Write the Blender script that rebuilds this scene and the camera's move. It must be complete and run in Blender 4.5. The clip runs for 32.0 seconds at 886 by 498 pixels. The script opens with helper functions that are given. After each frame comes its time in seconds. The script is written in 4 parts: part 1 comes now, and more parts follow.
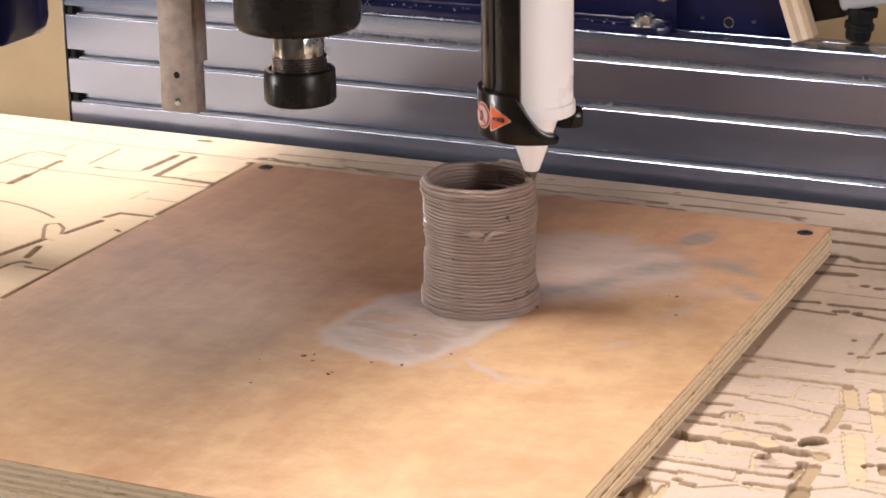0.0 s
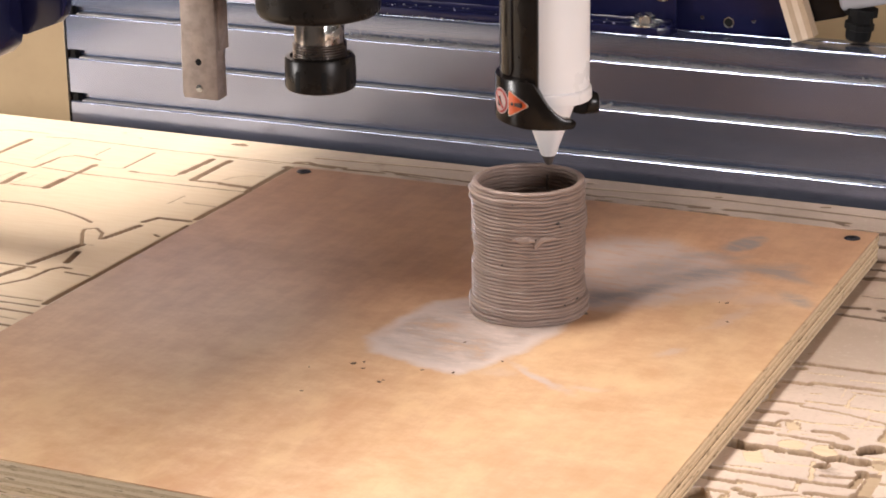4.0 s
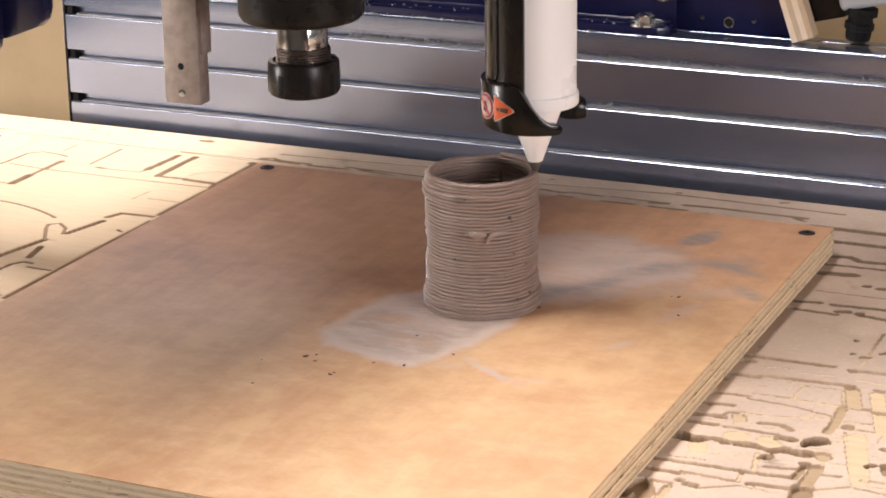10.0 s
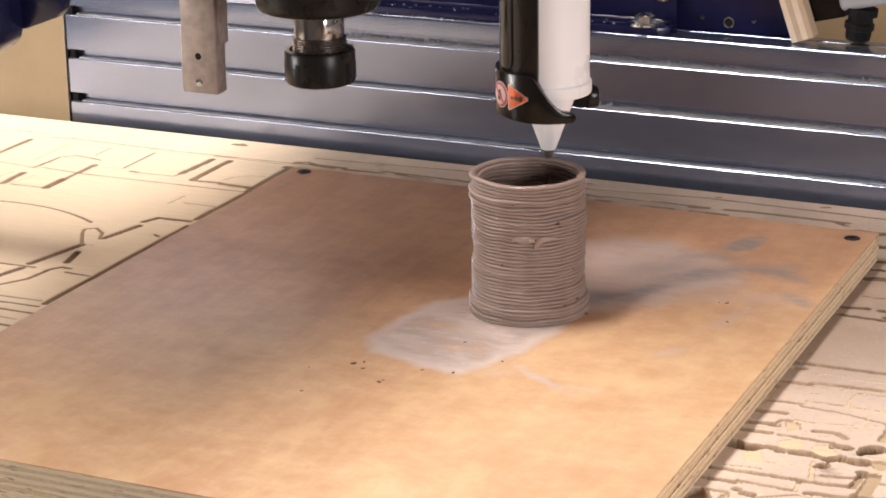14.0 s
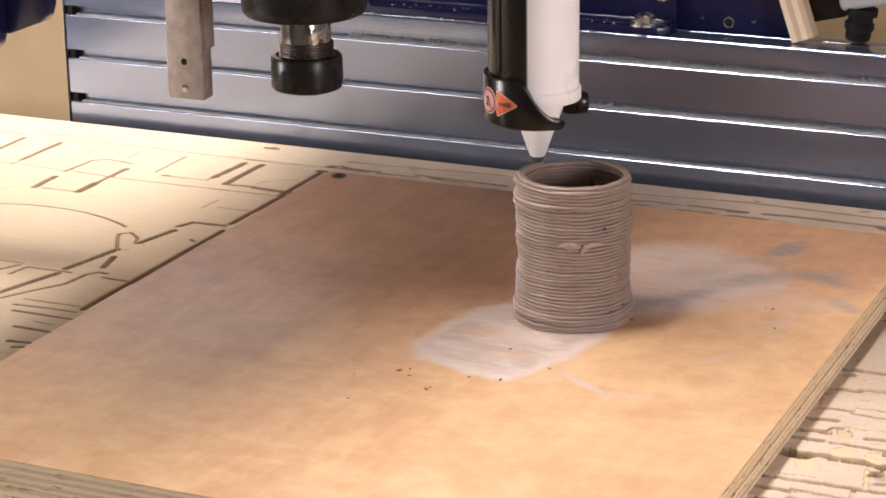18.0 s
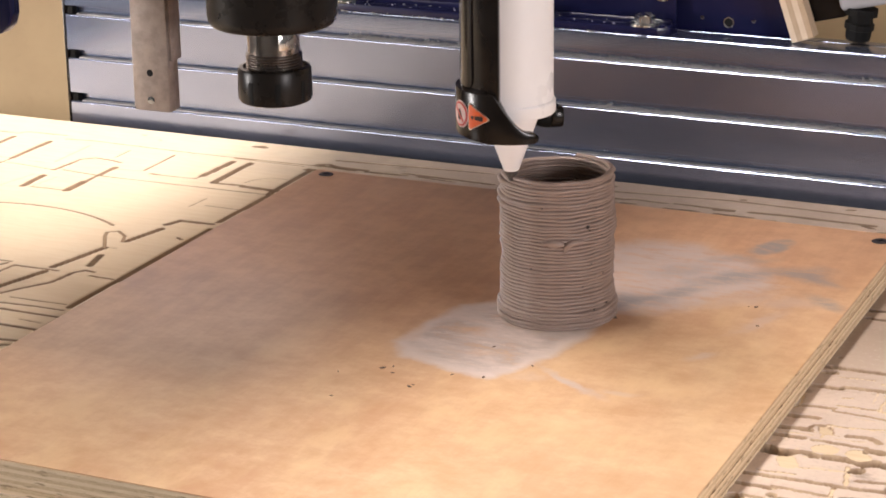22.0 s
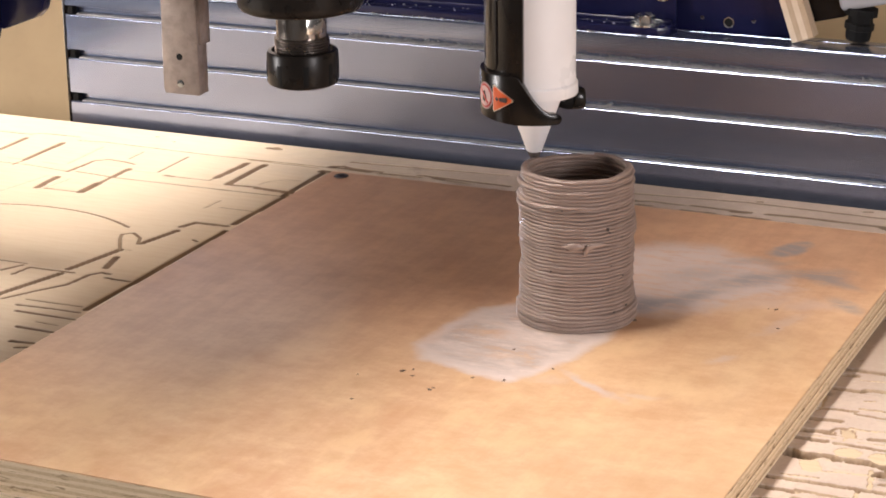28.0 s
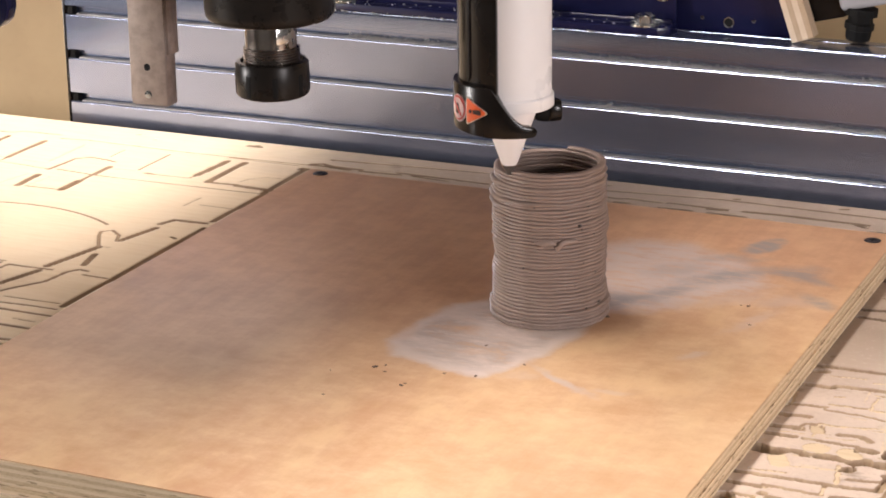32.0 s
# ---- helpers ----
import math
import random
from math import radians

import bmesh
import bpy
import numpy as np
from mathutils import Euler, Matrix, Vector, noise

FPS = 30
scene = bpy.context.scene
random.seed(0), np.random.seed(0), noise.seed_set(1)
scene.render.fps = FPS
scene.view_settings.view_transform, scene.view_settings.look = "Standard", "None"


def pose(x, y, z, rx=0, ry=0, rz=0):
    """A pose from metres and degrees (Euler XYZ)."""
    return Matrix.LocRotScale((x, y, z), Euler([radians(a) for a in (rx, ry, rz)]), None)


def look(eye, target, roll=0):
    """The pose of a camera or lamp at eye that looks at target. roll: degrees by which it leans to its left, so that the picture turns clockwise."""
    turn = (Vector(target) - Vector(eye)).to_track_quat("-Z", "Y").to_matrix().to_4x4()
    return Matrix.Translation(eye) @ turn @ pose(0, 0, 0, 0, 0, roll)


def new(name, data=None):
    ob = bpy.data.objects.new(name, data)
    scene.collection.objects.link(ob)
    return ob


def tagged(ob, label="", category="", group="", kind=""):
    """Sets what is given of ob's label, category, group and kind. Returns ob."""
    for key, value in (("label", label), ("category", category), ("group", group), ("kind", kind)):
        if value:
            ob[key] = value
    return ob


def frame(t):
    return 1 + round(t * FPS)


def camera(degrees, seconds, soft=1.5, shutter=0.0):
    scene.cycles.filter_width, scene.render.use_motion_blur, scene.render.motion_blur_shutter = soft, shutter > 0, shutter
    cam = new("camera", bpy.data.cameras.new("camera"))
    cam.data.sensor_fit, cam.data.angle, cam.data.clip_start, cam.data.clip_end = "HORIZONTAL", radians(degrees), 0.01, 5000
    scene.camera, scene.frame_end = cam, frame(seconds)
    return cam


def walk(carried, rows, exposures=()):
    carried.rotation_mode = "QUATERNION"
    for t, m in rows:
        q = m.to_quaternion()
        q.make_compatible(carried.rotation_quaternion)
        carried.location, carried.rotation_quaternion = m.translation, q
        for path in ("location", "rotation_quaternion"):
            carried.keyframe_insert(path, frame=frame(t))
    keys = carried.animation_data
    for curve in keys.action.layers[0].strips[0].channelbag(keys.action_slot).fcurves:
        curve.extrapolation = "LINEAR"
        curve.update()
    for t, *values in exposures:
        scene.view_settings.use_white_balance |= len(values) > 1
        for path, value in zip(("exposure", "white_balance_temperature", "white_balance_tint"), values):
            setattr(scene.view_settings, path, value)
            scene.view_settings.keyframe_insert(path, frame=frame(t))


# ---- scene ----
# Machine space: x along the aluminium beam, y away from the camera, z up.
# z = 0 is the top of the plywood board, the floor lies at FLOOR.
FLOOR = -0.95
TABLE = -0.0207          # top of the routed spoilboard
RING = 0.035             # radius of the printed circle
LAYER = 0.002335         # height of one coil
DONE = 37                # finished coils when the clip begins
SPEED = 76.9             # degrees a second along the circle
CYCLE = 5.065            # seconds from one coil's start to the next
FIRST = -1.055           # start of the coil that is under way at 0 s

cam = camera(22.4, 32.0, soft=1.75)
EYE = Vector((0.52372, -1.28346, 0.49981))
VIEW = look(EYE, EYE + Vector((-0.393865, 0.863795, -0.314211)), roll=-0.937)
walk(cam, [(0.0, VIEW), (32.0, VIEW)])
scene.view_settings.exposure = 0.0


def turn(t):
    """Angle on the circle, in degrees, and coils finished since the first, at t seconds."""
    k = math.floor((t - FIRST) / CYCLE)
    run = t - FIRST - k * CYCLE
    whole = 360 / SPEED
    lift = min(1, max(0, (run - whole - 0.06) / 0.24))
    return 90 + SPEED * min(run, whole), k + lift


def table_shift(t):
    return RING * math.cos(radians(turn(t)[0]))


def tool_shift(t):
    a, k = turn(t)
    return RING * math.sin(radians(a)), k * LAYER


# ---- world and lights ----
world = bpy.data.worlds.new("workshop")
scene.world = world
world.use_nodes = True
sky = world.node_tree.nodes.new("ShaderNodeTexSky")
sky.sky_type, sky.sun_disc, sky.sun_elevation, sky.sun_rotation = "NISHITA", False, radians(35), radians(200)
world.node_tree.links.new(sky.outputs[0], world.node_tree.nodes["Background"].inputs[0])
world.node_tree.nodes["Background"].inputs[1].default_value = 0.05


def area_lamp(name, at, target, wide, high, watts, colour):
    data = bpy.data.lights.new(name, "AREA")
    data.shape, data.size, data.size_y, data.energy, data.color = "RECTANGLE", wide, high, watts, colour
    lamp = new(name, data)
    lamp.matrix_basis = look(at, target)
    return lamp


# Unseen tube, inferred from the soft shadow band along the board.
TUBE = area_lamp("unseen_tube_lamp", (-0.50, -0.07, 1.74), (-0.50, -0.07, 0.0), 0.27, 0.96, 57, (1.0, 0.90, 0.838))
# Second unseen tube, added so the beam's slot lips catch bright lines.
TUBE_LEFT = area_lamp("unseen_tube_lamp", (-1.20, 0.29, 1.74), (-1.20, 0.29, 0.0), 0.95, 0.14, 7.0, (1.0, 0.87, 0.76))
# Unseen fill, added to brighten the beam's left end and the pot's left side.
FILL_LEFT = area_lamp("added_fill_left", (-2.36, -1.15, 0.14), (-0.2, 0.1, 0.0), 0.34, 0.60, 46, (1.0, 0.945, 0.93))
# Unseen fill, added to brighten the white cartridge and the board's right edge.
FILL_RIGHT = area_lamp("added_fill_right", (2.0, -1.15, 0.48), (0.0, 0.0, 0.05), 0.5, 0.6, 34, (1.0, 0.93, 0.94))
# Unseen lamp behind the machine, added for the pale sheen on the board's left.
FILL_NORTH = area_lamp("added_sheen_light", (-0.75, 0.66, 0.550), (-0.75, -0.5, 0.550), 0.80, 0.92, 3.7, (1.0, 0.76, 0.62))


# ---- materials ----
class Nodes:
    """A short hand for node trees."""

    def __init__(self, name):
        self.mat = bpy.data.materials.new(name)
        self.mat.use_nodes = True
        self.tree = self.mat.node_tree
        self.bsdf = self.tree.nodes["Principled BSDF"]
        self.known = {}

    def add(self, kind, **values):
        node = self.tree.nodes.new("ShaderNode" + kind)
        for key, value in values.items():
            node.inputs[key].default_value = value
        return node

    def link(self, a, b):
        self.tree.links.new(a, b)

    def coords(self, scale=(1, 1, 1), turn_z=0.0, shift=(0, 0, 0)):
        key = (tuple(scale), turn_z, tuple(shift))
        if "tex" not in self.known:
            self.known["tex"] = self.add("TexCoord").outputs["Object"]
            self.known[(1, 1, 1), 0.0, (0, 0, 0)] = self.known["tex"]
        if key not in self.known:
            m = self.add("Mapping")
            m.inputs["Location"].default_value = shift
            m.inputs["Scale"].default_value = scale
            m.inputs["Rotation"].default_value = (0, 0, turn_z)
            self.link(self.known["tex"], m.inputs[0])
            self.known[key] = m.outputs[0]
        return self.known[key]

    def noise(self, scale, vec=None, detail=4.0, rough=0.6, distort=0.0):
        n = self.add("TexNoise", Scale=scale, Detail=detail, Roughness=rough, Distortion=distort)
        self.link(vec if vec is not None else self.coords(), n.inputs["Vector"])
        return n.outputs["Fac"]

    def span(self, value, a, b, lo=0.0, hi=1.0):
        n = self.add("MapRange")
        n.interpolation_type = "SMOOTHSTEP"
        for i, v in enumerate((a, b, lo, hi)):
            n.inputs[i + 1].default_value = v
        self.link(value, n.inputs[0])
        return n.outputs[0]

    def math(self, op, a, b):
        n = self.add("Math")
        n.operation = op
        for i, v in enumerate((a, b)):
            if isinstance(v, (int, float)):
                n.inputs[i].default_value = v
            else:
                self.link(v, n.inputs[i])
        return n.outputs[0]

    def mix(self, fac, a, b):
        n = self.add("Mix")
        n.data_type = "RGBA"
        for i, v in ((6, a), (7, b)):
            if isinstance(v, tuple):
                n.inputs[i].default_value = (*v, 1)
            else:
                self.link(v, n.inputs[i])
        if isinstance(fac, (int, float)):
            n.inputs[0].default_value = fac
        else:
            self.link(fac, n.inputs[0])
        return n.outputs[2]

    def bump(self, height, strength, distance):
        n = self.add("Bump", Strength=strength, Distance=distance)
        self.link(height, n.inputs["Height"])
        self.link(n.outputs[0], self.bsdf.inputs["Normal"])

    def done(self, colour, rough=0.5, metal=0.0, **more):
        for value, key in ((colour, "Base Color"), (rough, "Roughness"), (metal, "Metallic")):
            if isinstance(value, tuple):
                self.bsdf.inputs[key].default_value = (*value, 1)
            elif isinstance(value, (int, float)):
                self.bsdf.inputs[key].default_value = value
            else:
                self.link(value, self.bsdf.inputs[key])
        for key, value in more.items():
            self.bsdf.inputs[key.replace("_", " ")].default_value = value
        return self.mat


def plain(name, a, b, rough, metal=0.0, scale=60, fine=900, relief=0.0001, strength=0.3, spread=0.12, **more):
    """Two tones of one colour in coarse patches, fine grain in relief and gloss."""
    n = Nodes(name)
    big, small = n.noise(scale), n.noise(fine, detail=3)
    n.bump(small, strength, relief)
    gloss = n.span(big, 0.3, 0.7, max(0.02, rough - spread), min(1, rough + spread))
    return n.done(n.mix(n.span(big, 0.3, 0.7), a, b), gloss, metal, **more)


def make_aluminium():
    n = Nodes("anodised_aluminium")
    lines = n.noise(2600, n.coords((0.004, 1, 1)), detail=2)
    blotch = n.noise(14, n.coords((0.4, 1, 1)))
    n.bump(lines, 0.15, 0.00004)
    colour = n.mix(n.span(lines, 0.3, 0.7), (0.300, 0.348, 0.488), (0.325, 0.372, 0.512))
    return n.done(colour, n.span(blotch, 0.3, 0.7, 0.20, 0.25), 0.92)


def make_veneer():
    """Okoume face veneer, with dried clay slip smeared on it."""
    n = Nodes("plywood_face")
    stretch = n.coords((9, 1.2, 9))
    streak = n.noise(10, stretch, detail=6, rough=0.65)
    pore = n.noise(70, n.coords((14, 1.0, 14)), detail=3)
    cloud = n.noise(7, detail=4, rough=0.55)
    mottle = n.noise(34, n.coords((1, 1.3, 1)), detail=6, rough=0.68)
    wood = n.mix(n.span(streak, 0.25, 0.75), (0.600, 0.382, 0.225), (0.545, 0.318, 0.186))
    wood = n.mix(n.span(cloud, 0.30, 0.72, 0, 0.65), wood, (0.655, 0.44, 0.25))
    wood = n.mix(n.span(mottle, 0.44, 0.72, 0, 0.62), wood, (0.505, 0.275, 0.140))
    wood = n.mix(n.span(mottle, 0.52, 0.24, 0, 0.65), wood, (0.72, 0.53, 0.33))
    wood = n.mix(n.span(n.noise(17, n.coords((1.5, 0.9, 1), turn_z=0.4), detail=5, rough=0.6), 0.47, 0.68, 0, 0.55), wood, (0.715, 0.505, 0.29))
    wood = n.mix(n.span(pore, 0.55, 0.75, 0, 0.14), wood, (0.34, 0.19, 0.10))
    # redder and darker towards the back left, the shade's hue put into the wood
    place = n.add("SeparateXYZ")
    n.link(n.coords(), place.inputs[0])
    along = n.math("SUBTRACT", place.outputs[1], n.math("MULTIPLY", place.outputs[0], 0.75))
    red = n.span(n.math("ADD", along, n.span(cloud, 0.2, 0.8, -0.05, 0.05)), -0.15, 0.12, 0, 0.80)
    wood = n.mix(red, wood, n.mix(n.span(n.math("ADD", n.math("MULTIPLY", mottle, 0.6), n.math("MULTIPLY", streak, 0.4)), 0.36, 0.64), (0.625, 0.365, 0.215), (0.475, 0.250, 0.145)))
    # a joint in the veneer
    bend = n.math("ADD", place.outputs[1], n.math("MULTIPLY", place.outputs[0], -0.20))
    joint = n.math("MULTIPLY", n.span(n.math("ADD", bend, n.span(mottle, 0.3, 0.7, -0.006, 0.006)), -0.166, -0.172), n.span(place.outputs[0], 0.0, 0.09, 0, 0.14))
    wood = n.mix(joint, wood, (0.74, 0.56, 0.36))
    # dried slip: two hazy patches with straight wiped sides, and grey smears
    ragged = n.add("TexNoise", Scale=24.0, Detail=7.0, Roughness=0.68)
    n.link(n.coords(), ragged.inputs["Vector"])

    def warped(by):
        w = n.add("VectorMath")
        w.operation = "MULTIPLY_ADD"
        n.link(ragged.outputs["Color"], w.inputs[0])
        w.inputs[1].default_value = (by, by, 0)
        n.link(n.coords(shift=(-by / 2, -by / 2, 0)), w.inputs[2])
        return w.outputs[0]
    loose, tight = warped(0.040), warped(0.022)

    def patch(corners, vec, soft):
        """How far inside a convex outline, in millimetres, counter-clockwise; 1 inside, 0 outside."""
        worst = None
        for (x0, y0), (x1, y1) in zip(corners, corners[1:] + corners[:1]):
            side = Vector((y1 - y0, x0 - x1, 0)).normalized()
            d = n.add("VectorMath")
            d.operation = "DOT_PRODUCT"
            d.inputs[1].default_value = side
            n.link(vec, d.inputs[0])
            out = n.math("SUBTRACT", d.outputs["Value"], side.dot(Vector((x0, y0, 0))) / 1e3)
            worst = out if worst is None else n.math("MAXIMUM", worst, out)
        return n.span(worst, soft / 2e3, -soft / 2e3)

    def smear(x, y, a, b, deg, power, vec, core=0.05):
        m = n.add("Mapping")
        m.vector_type = "TEXTURE"
        m.inputs["Location"].default_value = (x / 1e3, y / 1e3, 0)
        m.inputs["Rotation"].default_value = (0, 0, radians(deg))
        m.inputs["Scale"].default_value = (a / 1e3, b / 1e3, 1000)
        n.link(vec, m.inputs[0])
        size = n.add("VectorMath")
        size.operation = "LENGTH"
        n.link(m.outputs[0], size.inputs[0])
        return n.span(size.outputs["Value"], 1.35, core, 0, power)

    def most(values):
        best = values[0]
        for v in values[1:]:
            best = n.math("MAXIMUM", best, v)
        return best

    fine = n.noise(60, n.coords((0.7, 2.2, 1), turn_z=0.45), detail=7, rough=0.72)
    coarse = n.noise(21, n.coords((0.8, 1.7, 1), turn_z=0.6), detail=6, rough=0.68, distort=0.3)
    main = patch([(-76, -92), (-60, -114), (4, -126), (20, -98), (35, -36), (32, 24), (-38, 6), (-64, -12)], tight, 10)
    bare = most([smear(-40, -50, 16, 9, 20, 0.8, loose), smear(-20, -88, 20, 6, 10, 0.45, loose), smear(-72, -74, 10, 18, 0, 0.4, loose)])
    cover = n.math("MULTIPLY", n.math("MULTIPLY", n.math("MULTIPLY", main, n.span(fine, 0.32, 0.50, 0.70, 1.0)), n.span(coarse, 0.64, 0.52, 0.45, 1.0)), n.math("SUBTRACT", 1.0, bare))
    slip = n.mix(n.span(coarse, 0.36, 0.62), (0.60, 0.500, 0.455), (0.405, 0.345, 0.325))
    slip = n.mix(n.span(fine, 0.52, 0.66, 0, 0.75), slip, (0.68, 0.57, 0.52))
    colour = n.mix(n.math("MULTIPLY", cover, 0.93), wood, slip)
    # brighter wiped rim along the front and the side of the patch
    inner = patch([(-70, -88), (-52, -107), (-2, -116), (13, -95), (26, -36), (25, 18), (-34, 0), (-58, -14)], tight, 12)
    rim = n.math("MULTIPLY", n.math("SUBTRACT", main, inner), n.span(coarse, 0.36, 0.56, 0.15, 0.8))
    colour = n.mix(rim, colour, (0.70, 0.585, 0.535))
    haze = n.math("MULTIPLY", patch([(-25, 30), (30, 10), (62, 22), (84, 50), (120, 96), (88, 140), (46, 166), (8, 158), (-25, 134)], loose, 26), n.span(fine, 0.36, 0.54, 0.32, 0.85))
    streaks = most([smear(54, -115, 33, 4.6, -33, 0.85, tight), smear(86, -121, 14, 5, 12, 0.4, tight), smear(114, -43, 13, 5.5, 54, 0.55, tight),
                    smear(28, -116, 16, 7, 5, 0.30, loose), smear(129, 28, 30, 8, 66, 0.42, loose), smear(104, 62, 34, 10, 48, 0.4, loose),
                    smear(136, 70, 26, 14, 20, 0.4, loose)])
    colour = n.mix(n.math("MAXIMUM", haze, n.math("MULTIPLY", streaks, n.span(fine, 0.30, 0.50, 0.6, 1.0))), colour, (0.565, 0.475, 0.450))
    grey = most([smear(40, 38, 27, 15, 30, 0.95, loose), smear(60, 64, 34, 13, 58, 0.85, loose), smear(50, 110, 30, 16, 40, 0.5, loose), smear(86, 108, 42, 14, 42, 0.9, loose),
                 smear(120, 132, 34, 13, 10, 0.85, loose), smear(134, 130, 22, 17, -30, 0.85, loose), smear(142, 122, 22, 8, -32, 0.8, tight),
                 smear(93, 181, 20, 9, 64, 0.95, tight, 0.7), smear(160, 78, 21, 8, -38, 0.75, tight), smear(78, 146, 26, 9, 30, 0.55, loose)])
    colour = n.mix(n.math("MULTIPLY", grey, n.span(fine, 0.38, 0.52, 0.42, 1.0)), colour, (0.275, 0.248, 0.250))
    n.bump(streak, 0.05, 0.0003)
    return n.done(colour, n.span(cloud, 0.3, 0.7, 0.37, 0.41), Specular_IOR_Level=0.5)


def make_ply(name, a, b, across):
    n = Nodes(name)
    grain = n.noise(60, n.coords((8, 1, 14) if across else (1, 8, 14)), detail=5)
    fleck = n.noise(520, n.coords((0.16, 0.16, 1)), detail=3)
    colour = n.mix(n.span(grain, 0.3, 0.7), a, b)
    colour = n.mix(n.span(fleck, 0.57, 0.68, 0, 0.75), colour, (0.24, 0.15, 0.075))
    n.bump(fleck, 0.6, 0.0006)
    return n.done(colour, 0.8)


def make_spoilboard():
    """Worn top face, also darkened where light falls off; the cuts show fresh wood with shade coloured in."""
    n = Nodes("routed_plywood")
    tex = n.add("TexCoord")
    xyz = n.add("SeparateXYZ")
    n.link(tex.outputs["Object"], xyz.inputs[0])
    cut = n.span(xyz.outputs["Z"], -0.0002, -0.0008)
    streak = n.noise(30, n.coords((1, 7, 7)), detail=6)
    dust = n.noise(9, detail=5, rough=0.65)
    # Worn grey side, also darkened right and back for the light's fall-off.
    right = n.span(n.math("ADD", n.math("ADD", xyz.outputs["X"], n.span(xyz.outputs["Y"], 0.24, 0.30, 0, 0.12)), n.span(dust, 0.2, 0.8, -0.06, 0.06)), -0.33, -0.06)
    pale_left = n.mix(n.span(streak, 0.35, 0.7), (0.80, 0.665, 0.495), (0.76, 0.615, 0.44))
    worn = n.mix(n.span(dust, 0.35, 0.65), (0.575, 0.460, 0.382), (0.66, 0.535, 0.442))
    dim_back = n.mix(n.span(dust, 0.35, 0.65), (0.295, 0.225, 0.178), (0.385, 0.297, 0.237))
    grey = n.mix(n.span(n.math("ADD", xyz.outputs["Y"], n.span(dust, 0.2, 0.8, -0.05, 0.05)), -0.06, 0.08), worn, dim_back)
    top = n.mix(right, pale_left, grey)
    stain = n.span(n.noise(16, n.coords((1, 1.6, 1)), detail=5), 0.63, 0.72, 0, 0.7)
    top = n.mix(n.math("MULTIPLY", stain, right), top, (0.20, 0.145, 0.11))
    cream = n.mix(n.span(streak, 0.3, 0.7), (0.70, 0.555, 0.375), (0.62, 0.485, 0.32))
    # Cuts towards the back are coloured much darker, shade included.
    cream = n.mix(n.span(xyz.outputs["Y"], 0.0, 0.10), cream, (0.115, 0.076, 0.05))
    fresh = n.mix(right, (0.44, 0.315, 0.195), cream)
    # Shade put into the colour: steep cut walls are browned by their slope.
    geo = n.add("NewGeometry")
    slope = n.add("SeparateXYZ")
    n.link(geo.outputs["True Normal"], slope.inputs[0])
    wall_shade = n.math("MULTIPLY", n.span(slope.outputs[2], 0.85, 0.55), n.span(n.noise(60, detail=4), 0.25, 0.6, 0.45, 1.0))
    fresh = n.mix(wall_shade, fresh, n.mix(right, (0.31, 0.21, 0.135), n.mix(n.span(xyz.outputs["Y"], -0.02, 0.08), (0.36, 0.25, 0.165), (0.15, 0.10, 0.065))))
    # Cut floors are darkened with depth, as shade in a recess would.
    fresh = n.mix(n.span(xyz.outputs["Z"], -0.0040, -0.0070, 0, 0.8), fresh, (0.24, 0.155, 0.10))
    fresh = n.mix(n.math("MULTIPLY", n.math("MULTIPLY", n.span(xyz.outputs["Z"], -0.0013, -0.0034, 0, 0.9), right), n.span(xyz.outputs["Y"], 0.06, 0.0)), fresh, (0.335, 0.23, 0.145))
    speck = n.noise(240, detail=5, rough=0.7)
    top = n.mix(n.math("MULTIPLY", n.span(speck, 0.50, 0.70, 0, 0.28), right), top, (0.36, 0.27, 0.205))
    top = n.mix(n.math("MULTIPLY", n.span(speck, 0.46, 0.30, 0, 0.16), right), top, (0.80, 0.69, 0.56))
    n.bump(n.noise(420, detail=5, rough=0.7), 0.35, 0.0003)
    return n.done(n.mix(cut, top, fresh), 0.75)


def make_clay(name, a, b, rough):
    n = Nodes(name)
    patch, grain = n.noise(45, detail=4), n.noise(1100, detail=3)
    torn = n.noise(420, n.coords((1, 1, 2.2)), detail=5, rough=0.7)
    n.bump(n.math("ADD", n.math("MULTIPLY", grain, 0.25), n.span(torn, 0.3, 0.62)), 0.45, 0.0004)
    colour = n.mix(n.span(patch, 0.3, 0.7), a, b)
    colour = n.mix(n.span(grain, 0.62, 0.75, 0, 0.35), colour, (0.15, 0.11, 0.09))
    return n.done(colour, n.span(patch, 0.3, 0.7, rough - 0.06, rough + 0.08), 0.0, Coat_Weight=0.2, Coat_Roughness=0.24)


def make_mdf(name, a, b):
    n = Nodes(name)
    cloud, fleck = n.noise(5, detail=5), n.noise(160, n.coords((0.6, 1, 1)), detail=3)
    n.bump(fleck, 0.2, 0.0003)
    colour = n.mix(n.span(cloud, 0.3, 0.7), a, b)
    return n.done(n.mix(n.span(fleck, 0.5, 0.75, 0, 0.08), colour, (0.30, 0.21, 0.12)), 0.7)


ALUMINIUM = make_aluminium()
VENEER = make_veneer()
PLY_LONG = make_ply("ply_long_grain", (0.75, 0.60, 0.41), (0.66, 0.51, 0.33), False)
PLY_END = make_ply("ply_end_grain", (0.63, 0.475, 0.30), (0.52, 0.38, 0.23), True)
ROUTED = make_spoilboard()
CLAY = make_clay("wet_clay", (0.325, 0.238, 0.200), (0.265, 0.192, 0.160), 0.345)
CLAY_DARK = make_clay("dark_wet_clay", (0.085, 0.070, 0.062), (0.06, 0.05, 0.045), 0.4)
